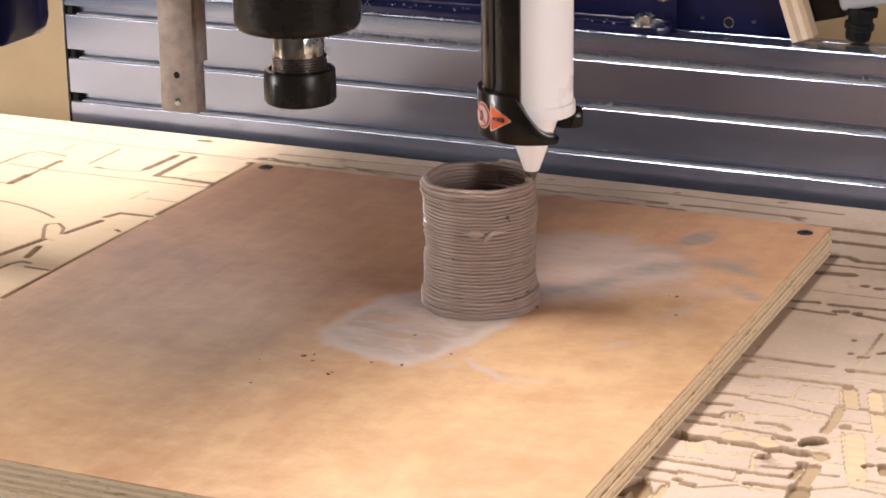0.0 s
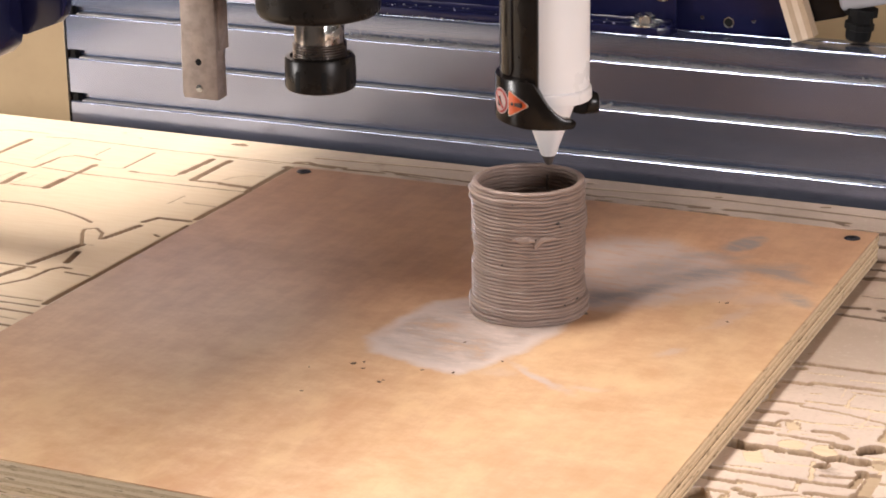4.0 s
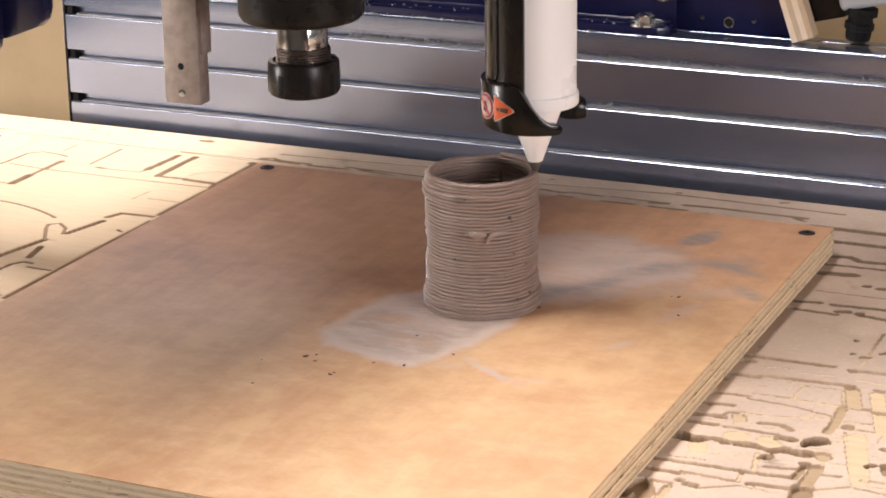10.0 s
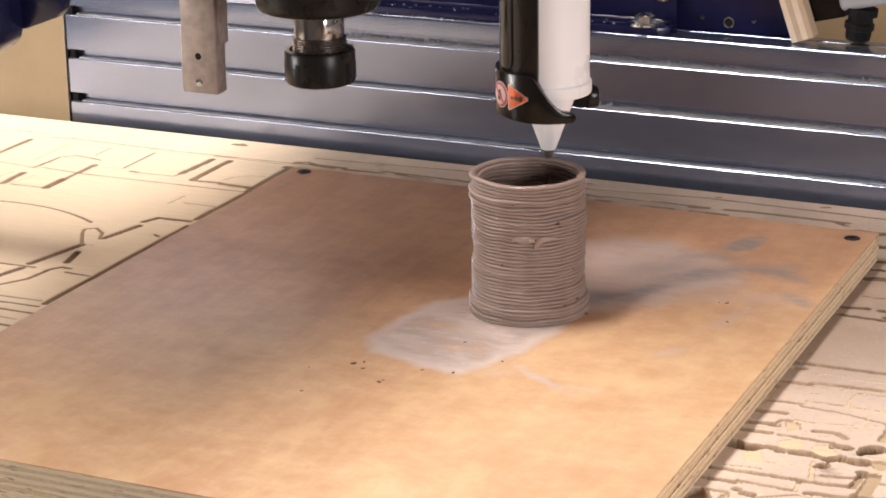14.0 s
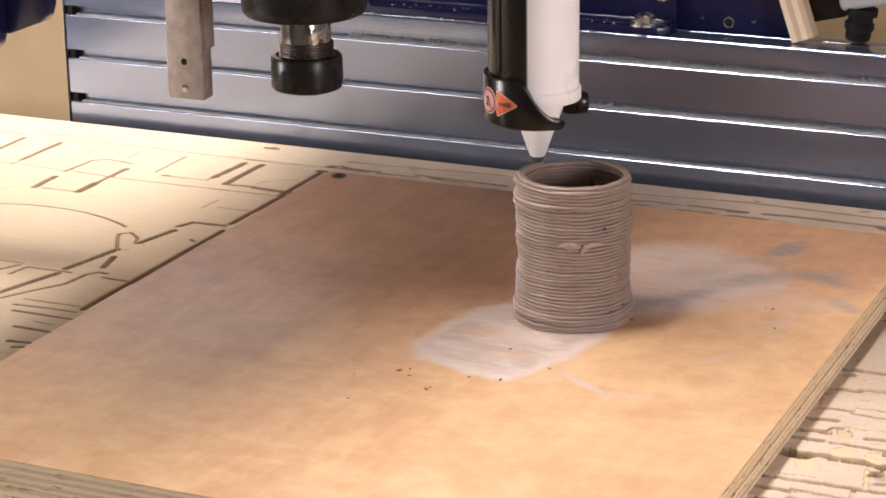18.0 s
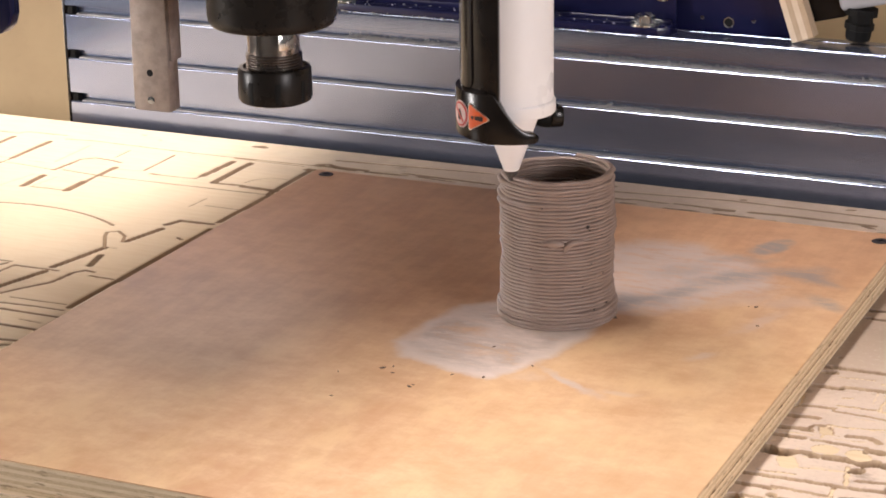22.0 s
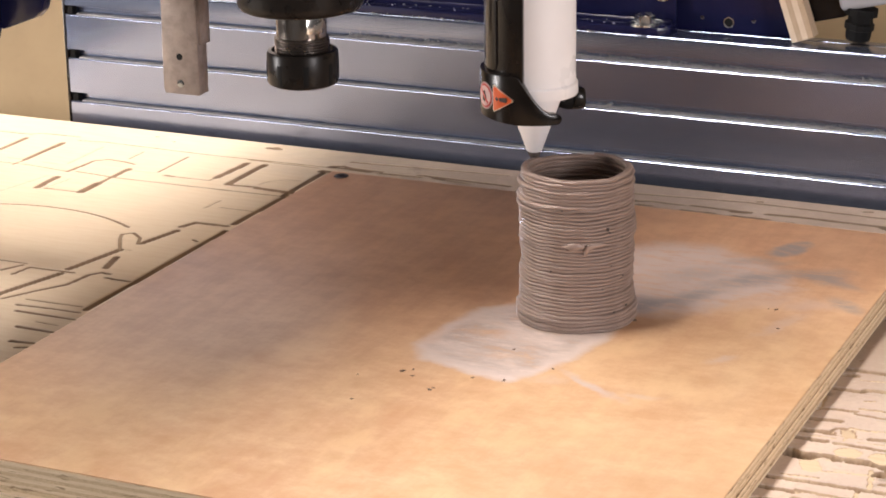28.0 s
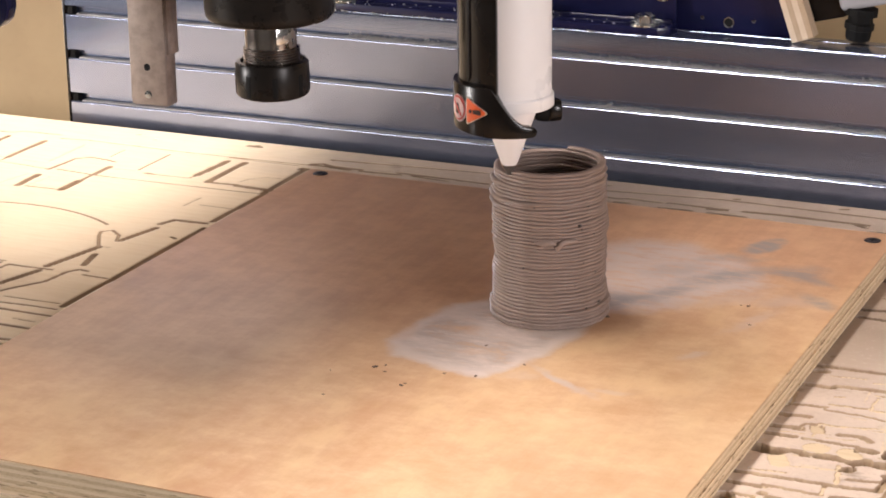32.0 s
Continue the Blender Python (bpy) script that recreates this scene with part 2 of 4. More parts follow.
DRY_CRUMB = plain("clay_crumb", (0.19, 0.130, 0.095), (0.11, 0.08, 0.06), 0.8, scale=900)
MDF = make_mdf("mdf_panel", (0.50, 0.36, 0.20), (0.44, 0.31, 0.17))
PAINT = plain("grey_wall_paint", (0.13, 0.13, 0.13), (0.11, 0.11, 0.11), 0.8, scale=2, fine=200)
CONCRETE = plain("concrete", (0.24, 0.23, 0.22), (0.18, 0.175, 0.17), 0.8, scale=3, fine=90, relief=0.001)
WHITE_PLASTIC = plain("white_plastic", (0.88, 0.85, 0.845), (0.86, 0.83, 0.825), 0.38, scale=30, relief=0.00003, Subsurface_Weight=0.0)
BLACK_PLASTIC = plain("black_plastic", (0.008, 0.006, 0.005), (0.011, 0.009, 0.008), 0.22, spread=0.04, Specular_IOR_Level=0.24, scale=40, relief=0.00003)
RUBBER_AND_HOLE_BLACK = plain("rubber_and_hole_black", (0.008, 0.008, 0.008), (0.012, 0.012, 0.012), 0.6, scale=60, Specular_IOR_Level=0.12)
BLACK_STEEL = plain("blackened_steel", (0.012, 0.010, 0.009), (0.017, 0.014, 0.012), 0.30, 0.0, spread=0.05, Specular_IOR_Level=0.2, scale=80, relief=0.00004)
BRIGHT_STEEL = plain("ground_steel", (0.62, 0.57, 0.53), (0.50, 0.44, 0.40), 0.22, 1.0, scale=50, relief=0.00003)
THREAD_STEEL = plain("oily_steel", (0.22, 0.19, 0.17), (0.12, 0.10, 0.09), 0.35, 0.9, scale=120, relief=0.00004)
RAW_STEEL = plain("mill_scale_steel", (0.37, 0.310, 0.280), (0.285, 0.238, 0.215), 0.5, 0.4, scale=110, fine=700, relief=0.0004, strength=0.6)
ZINC = plain("zinc_plated_steel", (0.66, 0.66, 0.64), (0.52, 0.52, 0.50), 0.25, 1.0, scale=120)
BLUE_PAINT = plain("dark_blue_paint", (0.009, 0.010, 0.040), (0.012, 0.013, 0.050), 0.22, spread=0.04, scale=25, fine=350, relief=0.0001, Specular_IOR_Level=0.4)
GREY_PLASTIC = plain("light_grey_plastic", (0.46, 0.47, 0.50), (0.42, 0.43, 0.46), 0.45, scale=30)
DARK_SCREW = plain("black_screw", (0.025, 0.022, 0.03), (0.04, 0.035, 0.045), 0.4, 0.5, scale=200)
SIGN_ORANGE = plain("orange_sign", (0.85, 0.16, 0.035), (0.80, 0.14, 0.03), 0.4, scale=60, relief=0.00001)
SIGN_CREAM = plain("cream_sign_border", (0.72, 0.58, 0.45), (0.68, 0.54, 0.42), 0.4, scale=60, relief=0.00001)
SIGN_RED = plain("red_sign", (0.62, 0.10, 0.09), (0.56, 0.09, 0.08), 0.4, scale=60, relief=0.00001)
SIGN_PINK = plain("pale_pink_sign", (0.74, 0.55, 0.52), (0.70, 0.50, 0.48), 0.4, scale=60, relief=0.00001)
SIGN_INK = plain("brown_ink", (0.05, 0.025, 0.015), (0.04, 0.02, 0.012), 0.5, scale=60, relief=0.00001)
PALE_PLY = plain("pale_offcut_wood", (0.74, 0.62, 0.48), (0.68, 0.55, 0.41), 0.7, scale=90, fine=600)
TAN_PLY = plain("tan_offcut_wood", (0.55, 0.41, 0.28), (0.48, 0.35, 0.23), 0.7, scale=90, fine=600)
SEAM_CLAY = make_clay("damp_clay", (0.15, 0.115, 0.10), (0.11, 0.085, 0.075), 0.4)
SLOT_DUST = plain("grey_slot_dust", (0.62, 0.61, 0.60), (0.40, 0.39, 0.39), 0.75, 0.0, scale=150, fine=700, relief=0.0006, strength=0.8)
SHAVING = plain("pale_dust", (0.56, 0.55, 0.54), (0.34, 0.335, 0.33), 0.8, scale=300)


# ---- mesh helpers ----
def part(name, bm, material, parent=None, label="", smooth=True):
    me = bpy.data.meshes.new(name)
    bmesh.ops.recalc_face_normals(bm, faces=bm.faces)
    bm.to_mesh(me)
    bm.free()
    me.materials.append(material)
    if smooth:
        sharp_shade(me)
    ob = new(name, me)
    ob.parent = parent
    if label:
        ob["label"] = label
    return ob


def sharp_shade(me, degrees=38):
    me.polygons.foreach_set("use_smooth", [True] * len(me.polygons))
    me.set_sharp_from_angle(angle=radians(degrees))


def thing(name, label, category, group="", at=(0, 0, 0), kind=""):
    ob = new(name)
    ob.location = at
    ob.empty_display_size = 0.02
    return tagged(ob, label, category, group, kind)


def box(x0, x1, y0, y1, z0, z1, bevel=0.0, segments=2, bm=None):
    own = bmesh.new()
    bmesh.ops.create_cube(own, size=1)
    for v in own.verts:
        v.co = Vector(((x0 + x1) / 2 + v.co.x * (x1 - x0), (y0 + y1) / 2 + v.co.y * (y1 - y0), (z0 + z1) / 2 + v.co.z * (z1 - z0)))
    if bevel:
        bmesh.ops.bevel(own, geom=own.edges[:], offset=bevel, segments=segments, affect="EDGES", profile=0.5)
    return merge(bm, own)


def merge(bm, own):
    if bm is None:
        return own
    me = bpy.data.meshes.new("tmp")
    own.to_mesh(me)
    own.free()
    bm.from_mesh(me)
    bpy.data.meshes.remove(me)
    return bm


def lathe(profile, n=64, at=(0, 0), start=0.0, end=360.0, closed=False, bm=None):
    """A profile of (radius, z) turned about the vertical axis at (x, y). closed: the profile is a loop."""
    own = bmesh.new()
    full = end - start >= 360
    steps = n if full else n + 1
    rows = []
    for i in range(steps):
        a = radians(start + (end - start) * i / n)
        rows.append([own.verts.new((at[0] + r * math.cos(a), at[1] + r * math.sin(a), z)) for r, z in profile])
    m = len(profile)
    for i in range(n):
        a, b = rows[i], rows[(i + 1) % steps]
        for j in range(m if closed else m - 1):
            own.faces.new((a[j], b[j], b[(j + 1) % m], a[(j + 1) % m]))
    if full and not closed:
        for j in (0, m - 1):
            if profile[j][0] > 1e-6:
                own.faces.new([r[j] for r in rows])
    if not full and closed:
        own.faces.new(rows[0])
        own.faces.new(rows[-1])
    return merge(bm, own)


def prism(points, z0, z1, bevel=0.0, bm=None):
    """An outline of (x, y) drawn upwards from z0 to z1."""
    own = bmesh.new()
    low = [own.verts.new((x, y, z0)) for x, y in points]
    top = [own.verts.new((x, y, z1)) for x, y in points]
    k = len(points)
    own.faces.new(low)
    own.faces.new(top)
    for i in range(k):
        own.faces.new((low[i], low[(i + 1) % k], top[(i + 1) % k], top[i]))
    if bevel:
        bmesh.ops.bevel(own, geom=own.edges[:], offset=bevel, segments=2, affect="EDGES", profile=0.5)
    return merge(bm, own)


def moved(bm, m):
    bmesh.ops.transform(bm, matrix=m, verts=bm.verts[:])
    return bm


def upright(points, y0, y1, bevel=0.0):
    """An outline of (x, z) with thickness from y0 to y1."""
    bm = prism(points, -y1, -y0, bevel)
    return moved(bm, Matrix.Rotation(radians(90), 4, "X"))


# ---- the room ----
def wall(name, x0, x1, y0, y1, z0, z1, material, label):
    ob = part(name, box(x0, x1, y0, y1, z0, z1), material, smooth=False)
    return tagged(ob, label, "wall", kind="structure")


tagged(part("floor", box(-3.0, 2.6, -2.8, 0.72, FLOOR - 0.1, FLOOR), CONCRETE, smooth=False), "grey concrete workshop floor", "floor", kind="structure")
tagged(part("ceiling", box(-3.0, 2.6, -2.8, 0.72, 1.85, 1.95), PAINT, smooth=False), "grey painted ceiling", "ceiling", kind="structure")
wall("wall_north_1", -3.0, -1.145, 0.62, 0.72, FLOOR, 1.85, MDF, "tan MDF panelled wall behind the machine")
wall("wall_north_2", -0.355, 2.6, 0.62, 0.72, FLOOR, 1.85, MDF, "tan MDF panelled wall behind the machine")
wall("wall_north_3", -1.145, -0.355, 0.62, 0.72, FLOOR, 0.095, MDF, "tan MDF panelled wall below the added light opening")
wall("wall_north_4", -1.145, -0.355, 0.62, 0.72, 1.005, 1.85, MDF, "tan MDF panelled wall above the added light opening")
wall("wall_south", -3.0, 2.6, -2.8, -2.7, FLOOR, 1.85, PAINT, "grey painted wall")
wall("wall_west", -3.0, -2.9, -2.7, 0.62, FLOOR, 1.85, PAINT, "grey painted wall")
wall("wall_east", 2.5, 2.6, -2.7, 0.62, FLOOR, 1.85, PAINT, "grey painted wall")

# machine bed under the moving table and the beam
bed = part("machine_bed", box(-1.0, 0.75, -0.30, 0.46, FLOOR, -0.085, 0.004), BLUE_PAINT)
tagged(bed, "dark blue steel machine bed under the table", "machine bed", kind="structure")


# ---- unseen fittings added round the lamps ----
def build_lamp_tray(lamp, wide, long):
    """A shallow white tray under the ceiling, added round the unseen light's plane."""
    x, y, z = lamp.location
    light = thing("added_lamp_tray", "white tray added round an unseen tube lamp", "ceiling light", at=(x, y, z))
    part("tray", box(-wide / 2 - 0.03, wide / 2 + 0.03, -long / 2 - 0.03, long / 2 + 0.03, 0.004, 0.05, 0.004), WHITE_PLASTIC, light)
    for k in (-1, 1):
        part("hanger", box(-0.01, 0.01, k * long * 0.35 - 0.01, k * long * 0.35 + 0.01, 0.0502, 1.8499 - z), ZINC, light)
    return light


def build_fill_stand(lamp, wide, high):
    """A flat panel on a pole with three feet, added to house an unseen fill light."""
    stand = thing("fill_light_stand", "flat black panel on a tripod, added round an unseen fill light", "floor lamp", at=(lamp.location.x, lamp.location.y, FLOOR))
    panel = part("panel", box(-wide / 2 - 0.02, wide / 2 + 0.02, -high / 2 - 0.02, high / 2 + 0.02, 0.004, 0.045, 0.004), BLACK_PLASTIC, stand)
    panel.matrix_basis = Matrix.Translation((0, 0, lamp.location.z - FLOOR)) @ lamp.matrix_basis.to_3x3().to_4x4()
    back = (lamp.matrix_basis.to_3x3() @ Vector((0, 0, 0.06))).xy
    part("pole", lathe([(0.0, 0.02), (0.014, 0.02), (0.014, lamp.location.z - FLOOR), (0.0, lamp.location.z - FLOOR)], 16, at=back), BLACK_STEEL, stand)
    for k in range(3):
        leg = part("leg", box(0.0, 0.34, -0.012, 0.012, 0.0, 0.02, 0.003), BLACK_STEEL, stand)
        leg.matrix_basis = pose(back.x, back.y, 0, rz=120 * k + 30)
    return stand


build_lamp_tray(TUBE, 0.27, 0.96)
build_lamp_tray(TUBE_LEFT, 0.95, 0.14)
build_fill_stand(FILL_LEFT, 0.34, 0.60)
build_fill_stand(FILL_RIGHT, 0.5, 0.6)


# opening and frame added for the unseen lamp that puts sheen on the board
def build_light_opening(x0, x1, z0, z1):
    opening = thing("light_opening_1", "unseen framed opening added round a lamp in the tan wall", "window", kind="structure")
    for name, a, b, c, d in (("opening_sill", x0 - 0.03, x1 + 0.03, z0 - 0.03, z0), ("opening_head", x0 - 0.03, x1 + 0.03, z1, z1 + 0.03),
                             ("opening_jamb", x0 - 0.03, x0, z0 + 0.0005, z1 - 0.0005), ("opening_jamb", x1, x1 + 0.03, z0 + 0.0005, z1 - 0.0005)):
        part(name, box(a, b, 0.605, 0.6198, c, d, 0.002), PALE_PLY, opening)
    return opening


build_light_opening(-1.145, -0.355, 0.095, 1.005)


# ---- the aluminium beam ----
def build_beam():
    beam = thing("aluminium_beam", "silver extruded aluminium beam with horizontal T-slots", "beam")
    front, back, top, low = 0.3728, 0.4128, 0.0984, -0.0816
    pts = [(back, low), (front + 0.0015, low), (front, low + 0.0015)]
    for c in (-0.0416, -0.0016, 0.0384, 0.0784):
        a, b = c - 0.0040, c + 0.0040
        pts += [(front, a - 0.0009), (front + 0.00110, a)]
        pts += [(front + 0.0090, a), (front + 0.0096, a + 0.0006), (front + 0.0096, b), (front + 0.0006, b), (front, b + 0.0006)]
    pts += [(front + 0.0030 * (1 - math.cos(radians(k * 15))), top - 0.0030 + 0.0030 * math.sin(radians(k * 15))) for k in range(7)]
    pts += [(front + 0.0265, top), (front + 0.0275, top - 0.0012), (front + 0.0285, top - 0.0012)]
    pts += [(front + 0.0285 + 0.0012 * (1 - math.cos(radians(k * 30))), top - 0.0012 + 0.0012 * math.sin(radians(k * 30))) for k in range(1, 4)]
    pts += [(back, top)]
    # outline of (y, z) drawn along x
    bm = prism(pts, -0.600, 0.42)
    moved(bm, Matrix(((0, 0, 1, 0), (1, 0, 0, 0), (0, 1, 0, 0), (0, 0, 0, 1))))
    sharp_shade(part("extrusion", bm, ALUMINIUM, beam).data, 25)
    for c in (-0.0416, -0.0016, 0.0384, 0.0784):
        # Black block added for the deep shade at the slot's left end.
        part("slot_end_shade", box(-0.5999, -0.5935, front + 0.0019, front + 0.0090, c - 0.0039, c + 0.0039, 0.0004), RUBBER_AND_HOLE_BLACK, beam, "black block for the deep shade in the slot's end")
        part("dust_layer", box(-0.590, 0.42, front + 0.0021, front + 0.0092, c - 0.0038, c - 0.0030, 0.0003), SLOT_DUST, beam, "grey dust on the slot's ledge")
    part("end_cap", box(-0.6028, -0.6002, front - 0.0004, back, low, top, 0.0006), BLACK_PLASTIC, beam, "black plastic end cap")
    return beam


BEAM = build_beam()


# ---- the moving table ----
def groove_map(xs, ys, cuts):
    """Depth of the table's top on a grid, cut by straight runs of a round cutter."""
    depth = np.zeros((len(ys), len(xs)))
    for x0, y0, x1, y1, w, dep in cuts:
        pad = w / 2 + 0.002
        i0, i1 = np.searchsorted(xs, (min(x0, x1) - pad, max(x0, x1) + pad))
        j0, j1 = np.searchsorted(ys, (min(y0, y1) - pad, max(y0, y1) + pad))
        if i1 <= i0 or j1 <= j0:
            continue
        gx, gy = np.meshgrid(xs[i0:i1], ys[j0:j1])
        dx, dy = x1 - x0, y1 - y0
        k = np.clip(((gx - x0) * dx + (gy - y0) * dy) / (dx * dx + dy * dy + 1e-12), 0, 1)
        far = np.hypot(gx - x0 - k * dx, gy - y0 - k * dy)
        # torn, fuzzy edges on the worn side
        far = far + np.where(gx > 0.15, 0.00016 * np.sin(gx * 1700 + gy * 900) + 0.0003 * np.sin(gx * 500 - gy * 700), 0)
        cut = np.clip((w / 2 + 0.0004 - far) / 0.0008, 0, 1) * dep
        depth[j0:j1, i0:i1] = np.maximum(depth[j0:j1, i0:i1], cut)
    return depth


def arc(cx, cy, r, a0, a1, w, dep, n=14):
    pts = [(cx + r * math.cos(radians(a0 + (a1 - a0) * i / n)), cy + r * math.sin(radians(a0 + (a1 - a0) * i / n))) for i in range(n + 1)]
    return [(*p, *q, w, dep) for p, q in zip(pts, pts[1:])]


def run(points, w, dep):
    """Straight cuts from point to point; millimetres."""
    return [(a[0] / 1e3, a[1] / 1e3, b[0] / 1e3, b[1] / 1e3, w / 1e3, dep / 1e3) for a, b in zip(points, points[1:])]


def left_cuts():
    """Nested part outlines: broad slots with blunt ends, joined by fine kerfs."""
    c = run([(-760, 306), (-635, 309), (-628, 316), (-589, 317)], 2.2, 2.0) + run([(-583, 307), (-558, 311), (-455, 308), (-338, 311), (-293, 313)], 2.2, 2.0)
    c += run([(-632, 259), (-632, 297)], 5, 4) + run([(-593, 239), (-592.5, 295)], 4.5, 3.5) + run([(-612, 239), (-593, 239)], 1.6, 1.0) + run([(-552, 241), (-552, 297)], 1.4, 0.8)
    c += run([(-575, 237), (-560, 238)], 1.4, 0.8) + run([(-537, 172), (-538, 204)], 5.5, 4.5) + run([(-700, 228), (-608, 225), (-581, 226), (-538, 221)], 1.8, 1.3)
    c += run([(-539, 221), (-537, 241)], 3.2, 2.4) + run([(-537, 241), (-536, 256), (-526, 265), (-508, 263), (-498, 260)], 2.6, 2.2) + run([(-496, 174), (-496, 201)], 6, 5)
    c += run([(-496, 201), (-495, 222)], 3, 2.5) + run([(-495, 222), (-494.5, 246)], 5, 4) + run([(-530, 173), (-496, 174)], 2.2, 1.8) + run([(-530, 173), (-525, 204)], 1.4, 0.7)
    c += run([(-532, 224), (-492, 220), (-420, 221), (-336, 223)], 2.2, 1.8) + run([(-511, 272), (-511, 296)], 1.6, 1.2) + run([(-467, 246), (-467, 297)], 2, 1.6)
    c += run([(-490, 242), (-467, 246)], 1.6, 1.0) + run([(-456, 241), (-449, 240)], 3.6, 3) + run([(-449, 240), (-415, 241), (-413, 251)], 2, 1.6)
    c += run([(-413, 251), (-410, 297)], 5.5, 4.5) + run([(-395, 237), (-394, 298)], 5.5, 4.5) + run([(-395, 236), (-369, 238)], 4, 3.2) + run([(-367, 236), (-329, 234)], 6, 4.5)
    c += run([(-371, 246), (-367, 257), (-356, 266), (-343, 267)], 1.6, 1.0) + run([(-380, 172), (-378, 196)], 1.6, 0.9) + run([(-369, 179), (-340, 179)], 1.6, 1.2)
    c += run([(-372, 124), (-367, 137), (-340, 138)], 4.6, 4) + run([(-337.5, 144), (-335, 226)], 4.2, 4.2) + run([(-337, -64), (-335, 127)], 4.2, 4.2) + run([(-337, 226), (-337, 300)], 4.6, 4.4)
    c += run([(-379, 77), (-370, 114)], 5, 4.2) + run([(-385, 56), (-401, 82), (-405, 91), (-398, 97), (-387, 88), (-381, 75)], 2.4, 1.6) + run([(-397, 6), (-386, 58)], 5.2, 4.4)
    c += run([(-373, 18), (-379, 42)], 4.6, 3.8) + run([(-386, 59), (-377, 60)], 1.6, 0.8) + arc(-0.490, -0.02, 0.151, 58, 136, 0.0024, 0.0022, 24)
    c += run([(-416, -72), (-411, -52), (-397, -5)], 5.4, 4.6) + run([(-429, -19), (-426, -1), (-389, 0)], 2.6, 2) + run([(-405, -66), (-393, -45), (-379, -24), (-376, 0), (-370, 8), (-363, 7)], 3, 2.4)
    c += run([(-361, -1), (-341, -2)], 2.6, 2.2) + run([(-470, 5), (-433, 5)], 2, 1.6) + run([(-442, -14), (-434, 1)], 3, 2.4) + run([(-347, 99), (-342, 96)], 2.4, 3)
    c += run([(-388, -61), (-343, -60)], 2.0, 1.2) + run([(-388, -73), (-362, -71), (-338, -71)], 2.4, 2.2) + run([(-381, -83.5), (-332, -84)], 3.0, 3.0)
    c += run([(-362, -110), (-333, -110.5)], 3.4, 3.2) + run([(-350, -135), (-334, -133)], 3.6, 3.4) + run([(-340, -144), (-333, -141)], 2.6, 2.4) + run([(-356, -97), (-338, -98)], 1.6, 1.0)
    c += run([(-416, 345.5), (-405, 345)], 5, 4.5) + run([(-410, 347), (-409, 346)], 7, 3) + run([(-503, 334), (-503, 334)], 2.6, 3) + run([(-527, 343), (-524, 343)], 2.2, 1.6)
    c += run([(-595, 221), (-593, 236)], 2, 1.4) + run([(-560, 150), (-548, 205)], 1.4, 0.7) + run([(-660, 180), (-655, 215)], 5, 4) + run([(-700, 250), (-640, 256)], 1.8, 1)
    return c


def back_cuts():
    c = run([(-340, 312), (-293, 313.5)], 3.8, 3.6) + run([(-340, 299.6), (-325, 299.6)], 5.0, 5.4)
    c += run([(-340.8, 297.8), (-333.4, 298.9)], 5, 5) + run([(-339.2, 314.8), (-330.2, 318.3), (-320.4, 314.8), (-292.8, 314.6)], 3.5, 4) + run([(-321.1, 310.9), (-301.7, 309.3)], 3, 3)
    c += run([(-290.5, 310.1), (-258.5, 311.8)], 4.5, 5) + run([(-258.5, 317.1), (-216.6, 315.7), (-180.5, 314.1)], 4, 4) + run([(-243.3, 312.4), (-214.8, 309.4)], 3.5, 4)
    c += run([(-413.6, 306.5), (-347.9, 306)], 2, 1.5) + run([(-329.1, 331.7), (-192.9, 342.5)], 3, 2) + run([(-83.1, 316.4), (-67.9, 314.1), (-59.5, 317.3), (-33.1, 316.2)], 4, 5)
    c += run([(-64.7, 305.5), (-55.3, 305.9)], 4, 4) + run([(-24.3, 318), (10.9, 317.2)], 4, 5) + run([(9.3, 315), (20.4, 316.2)], 6, 6)
    c += run([(-28.6, 303.4), (-5.7, 304.4)], 5, 5.5) + run([(13, 303.7), (37.9, 304.1)], 5, 5) + run([(41.3, 300.7), (58.6, 302.9)], 3, 3)
    c += run([(72.7, 300.7), (110.4, 300.3)], 3.5, 4) + run([(110.7, 298.9), (124, 298.2), (144.4, 303.2)], 5, 6) + run([(36, 317.5), (60.5, 319.2), (132, 317.9)], 5, 4)
    c += run([(-88.7, 331), (12.1, 342), (156.5, 338.2)], 4, 1.6) + run([(-87.2, 345.1), (-86, 345.6)], 4, 5) + run([(20.3, 346.8), (21.2, 347.2)], 4, 5)
    c += run([(105.5, 351), (107.5, 351.8)], 4, 5) + run([(126.8, 314.3), (133.7, 311)], 3, 4)
    return c


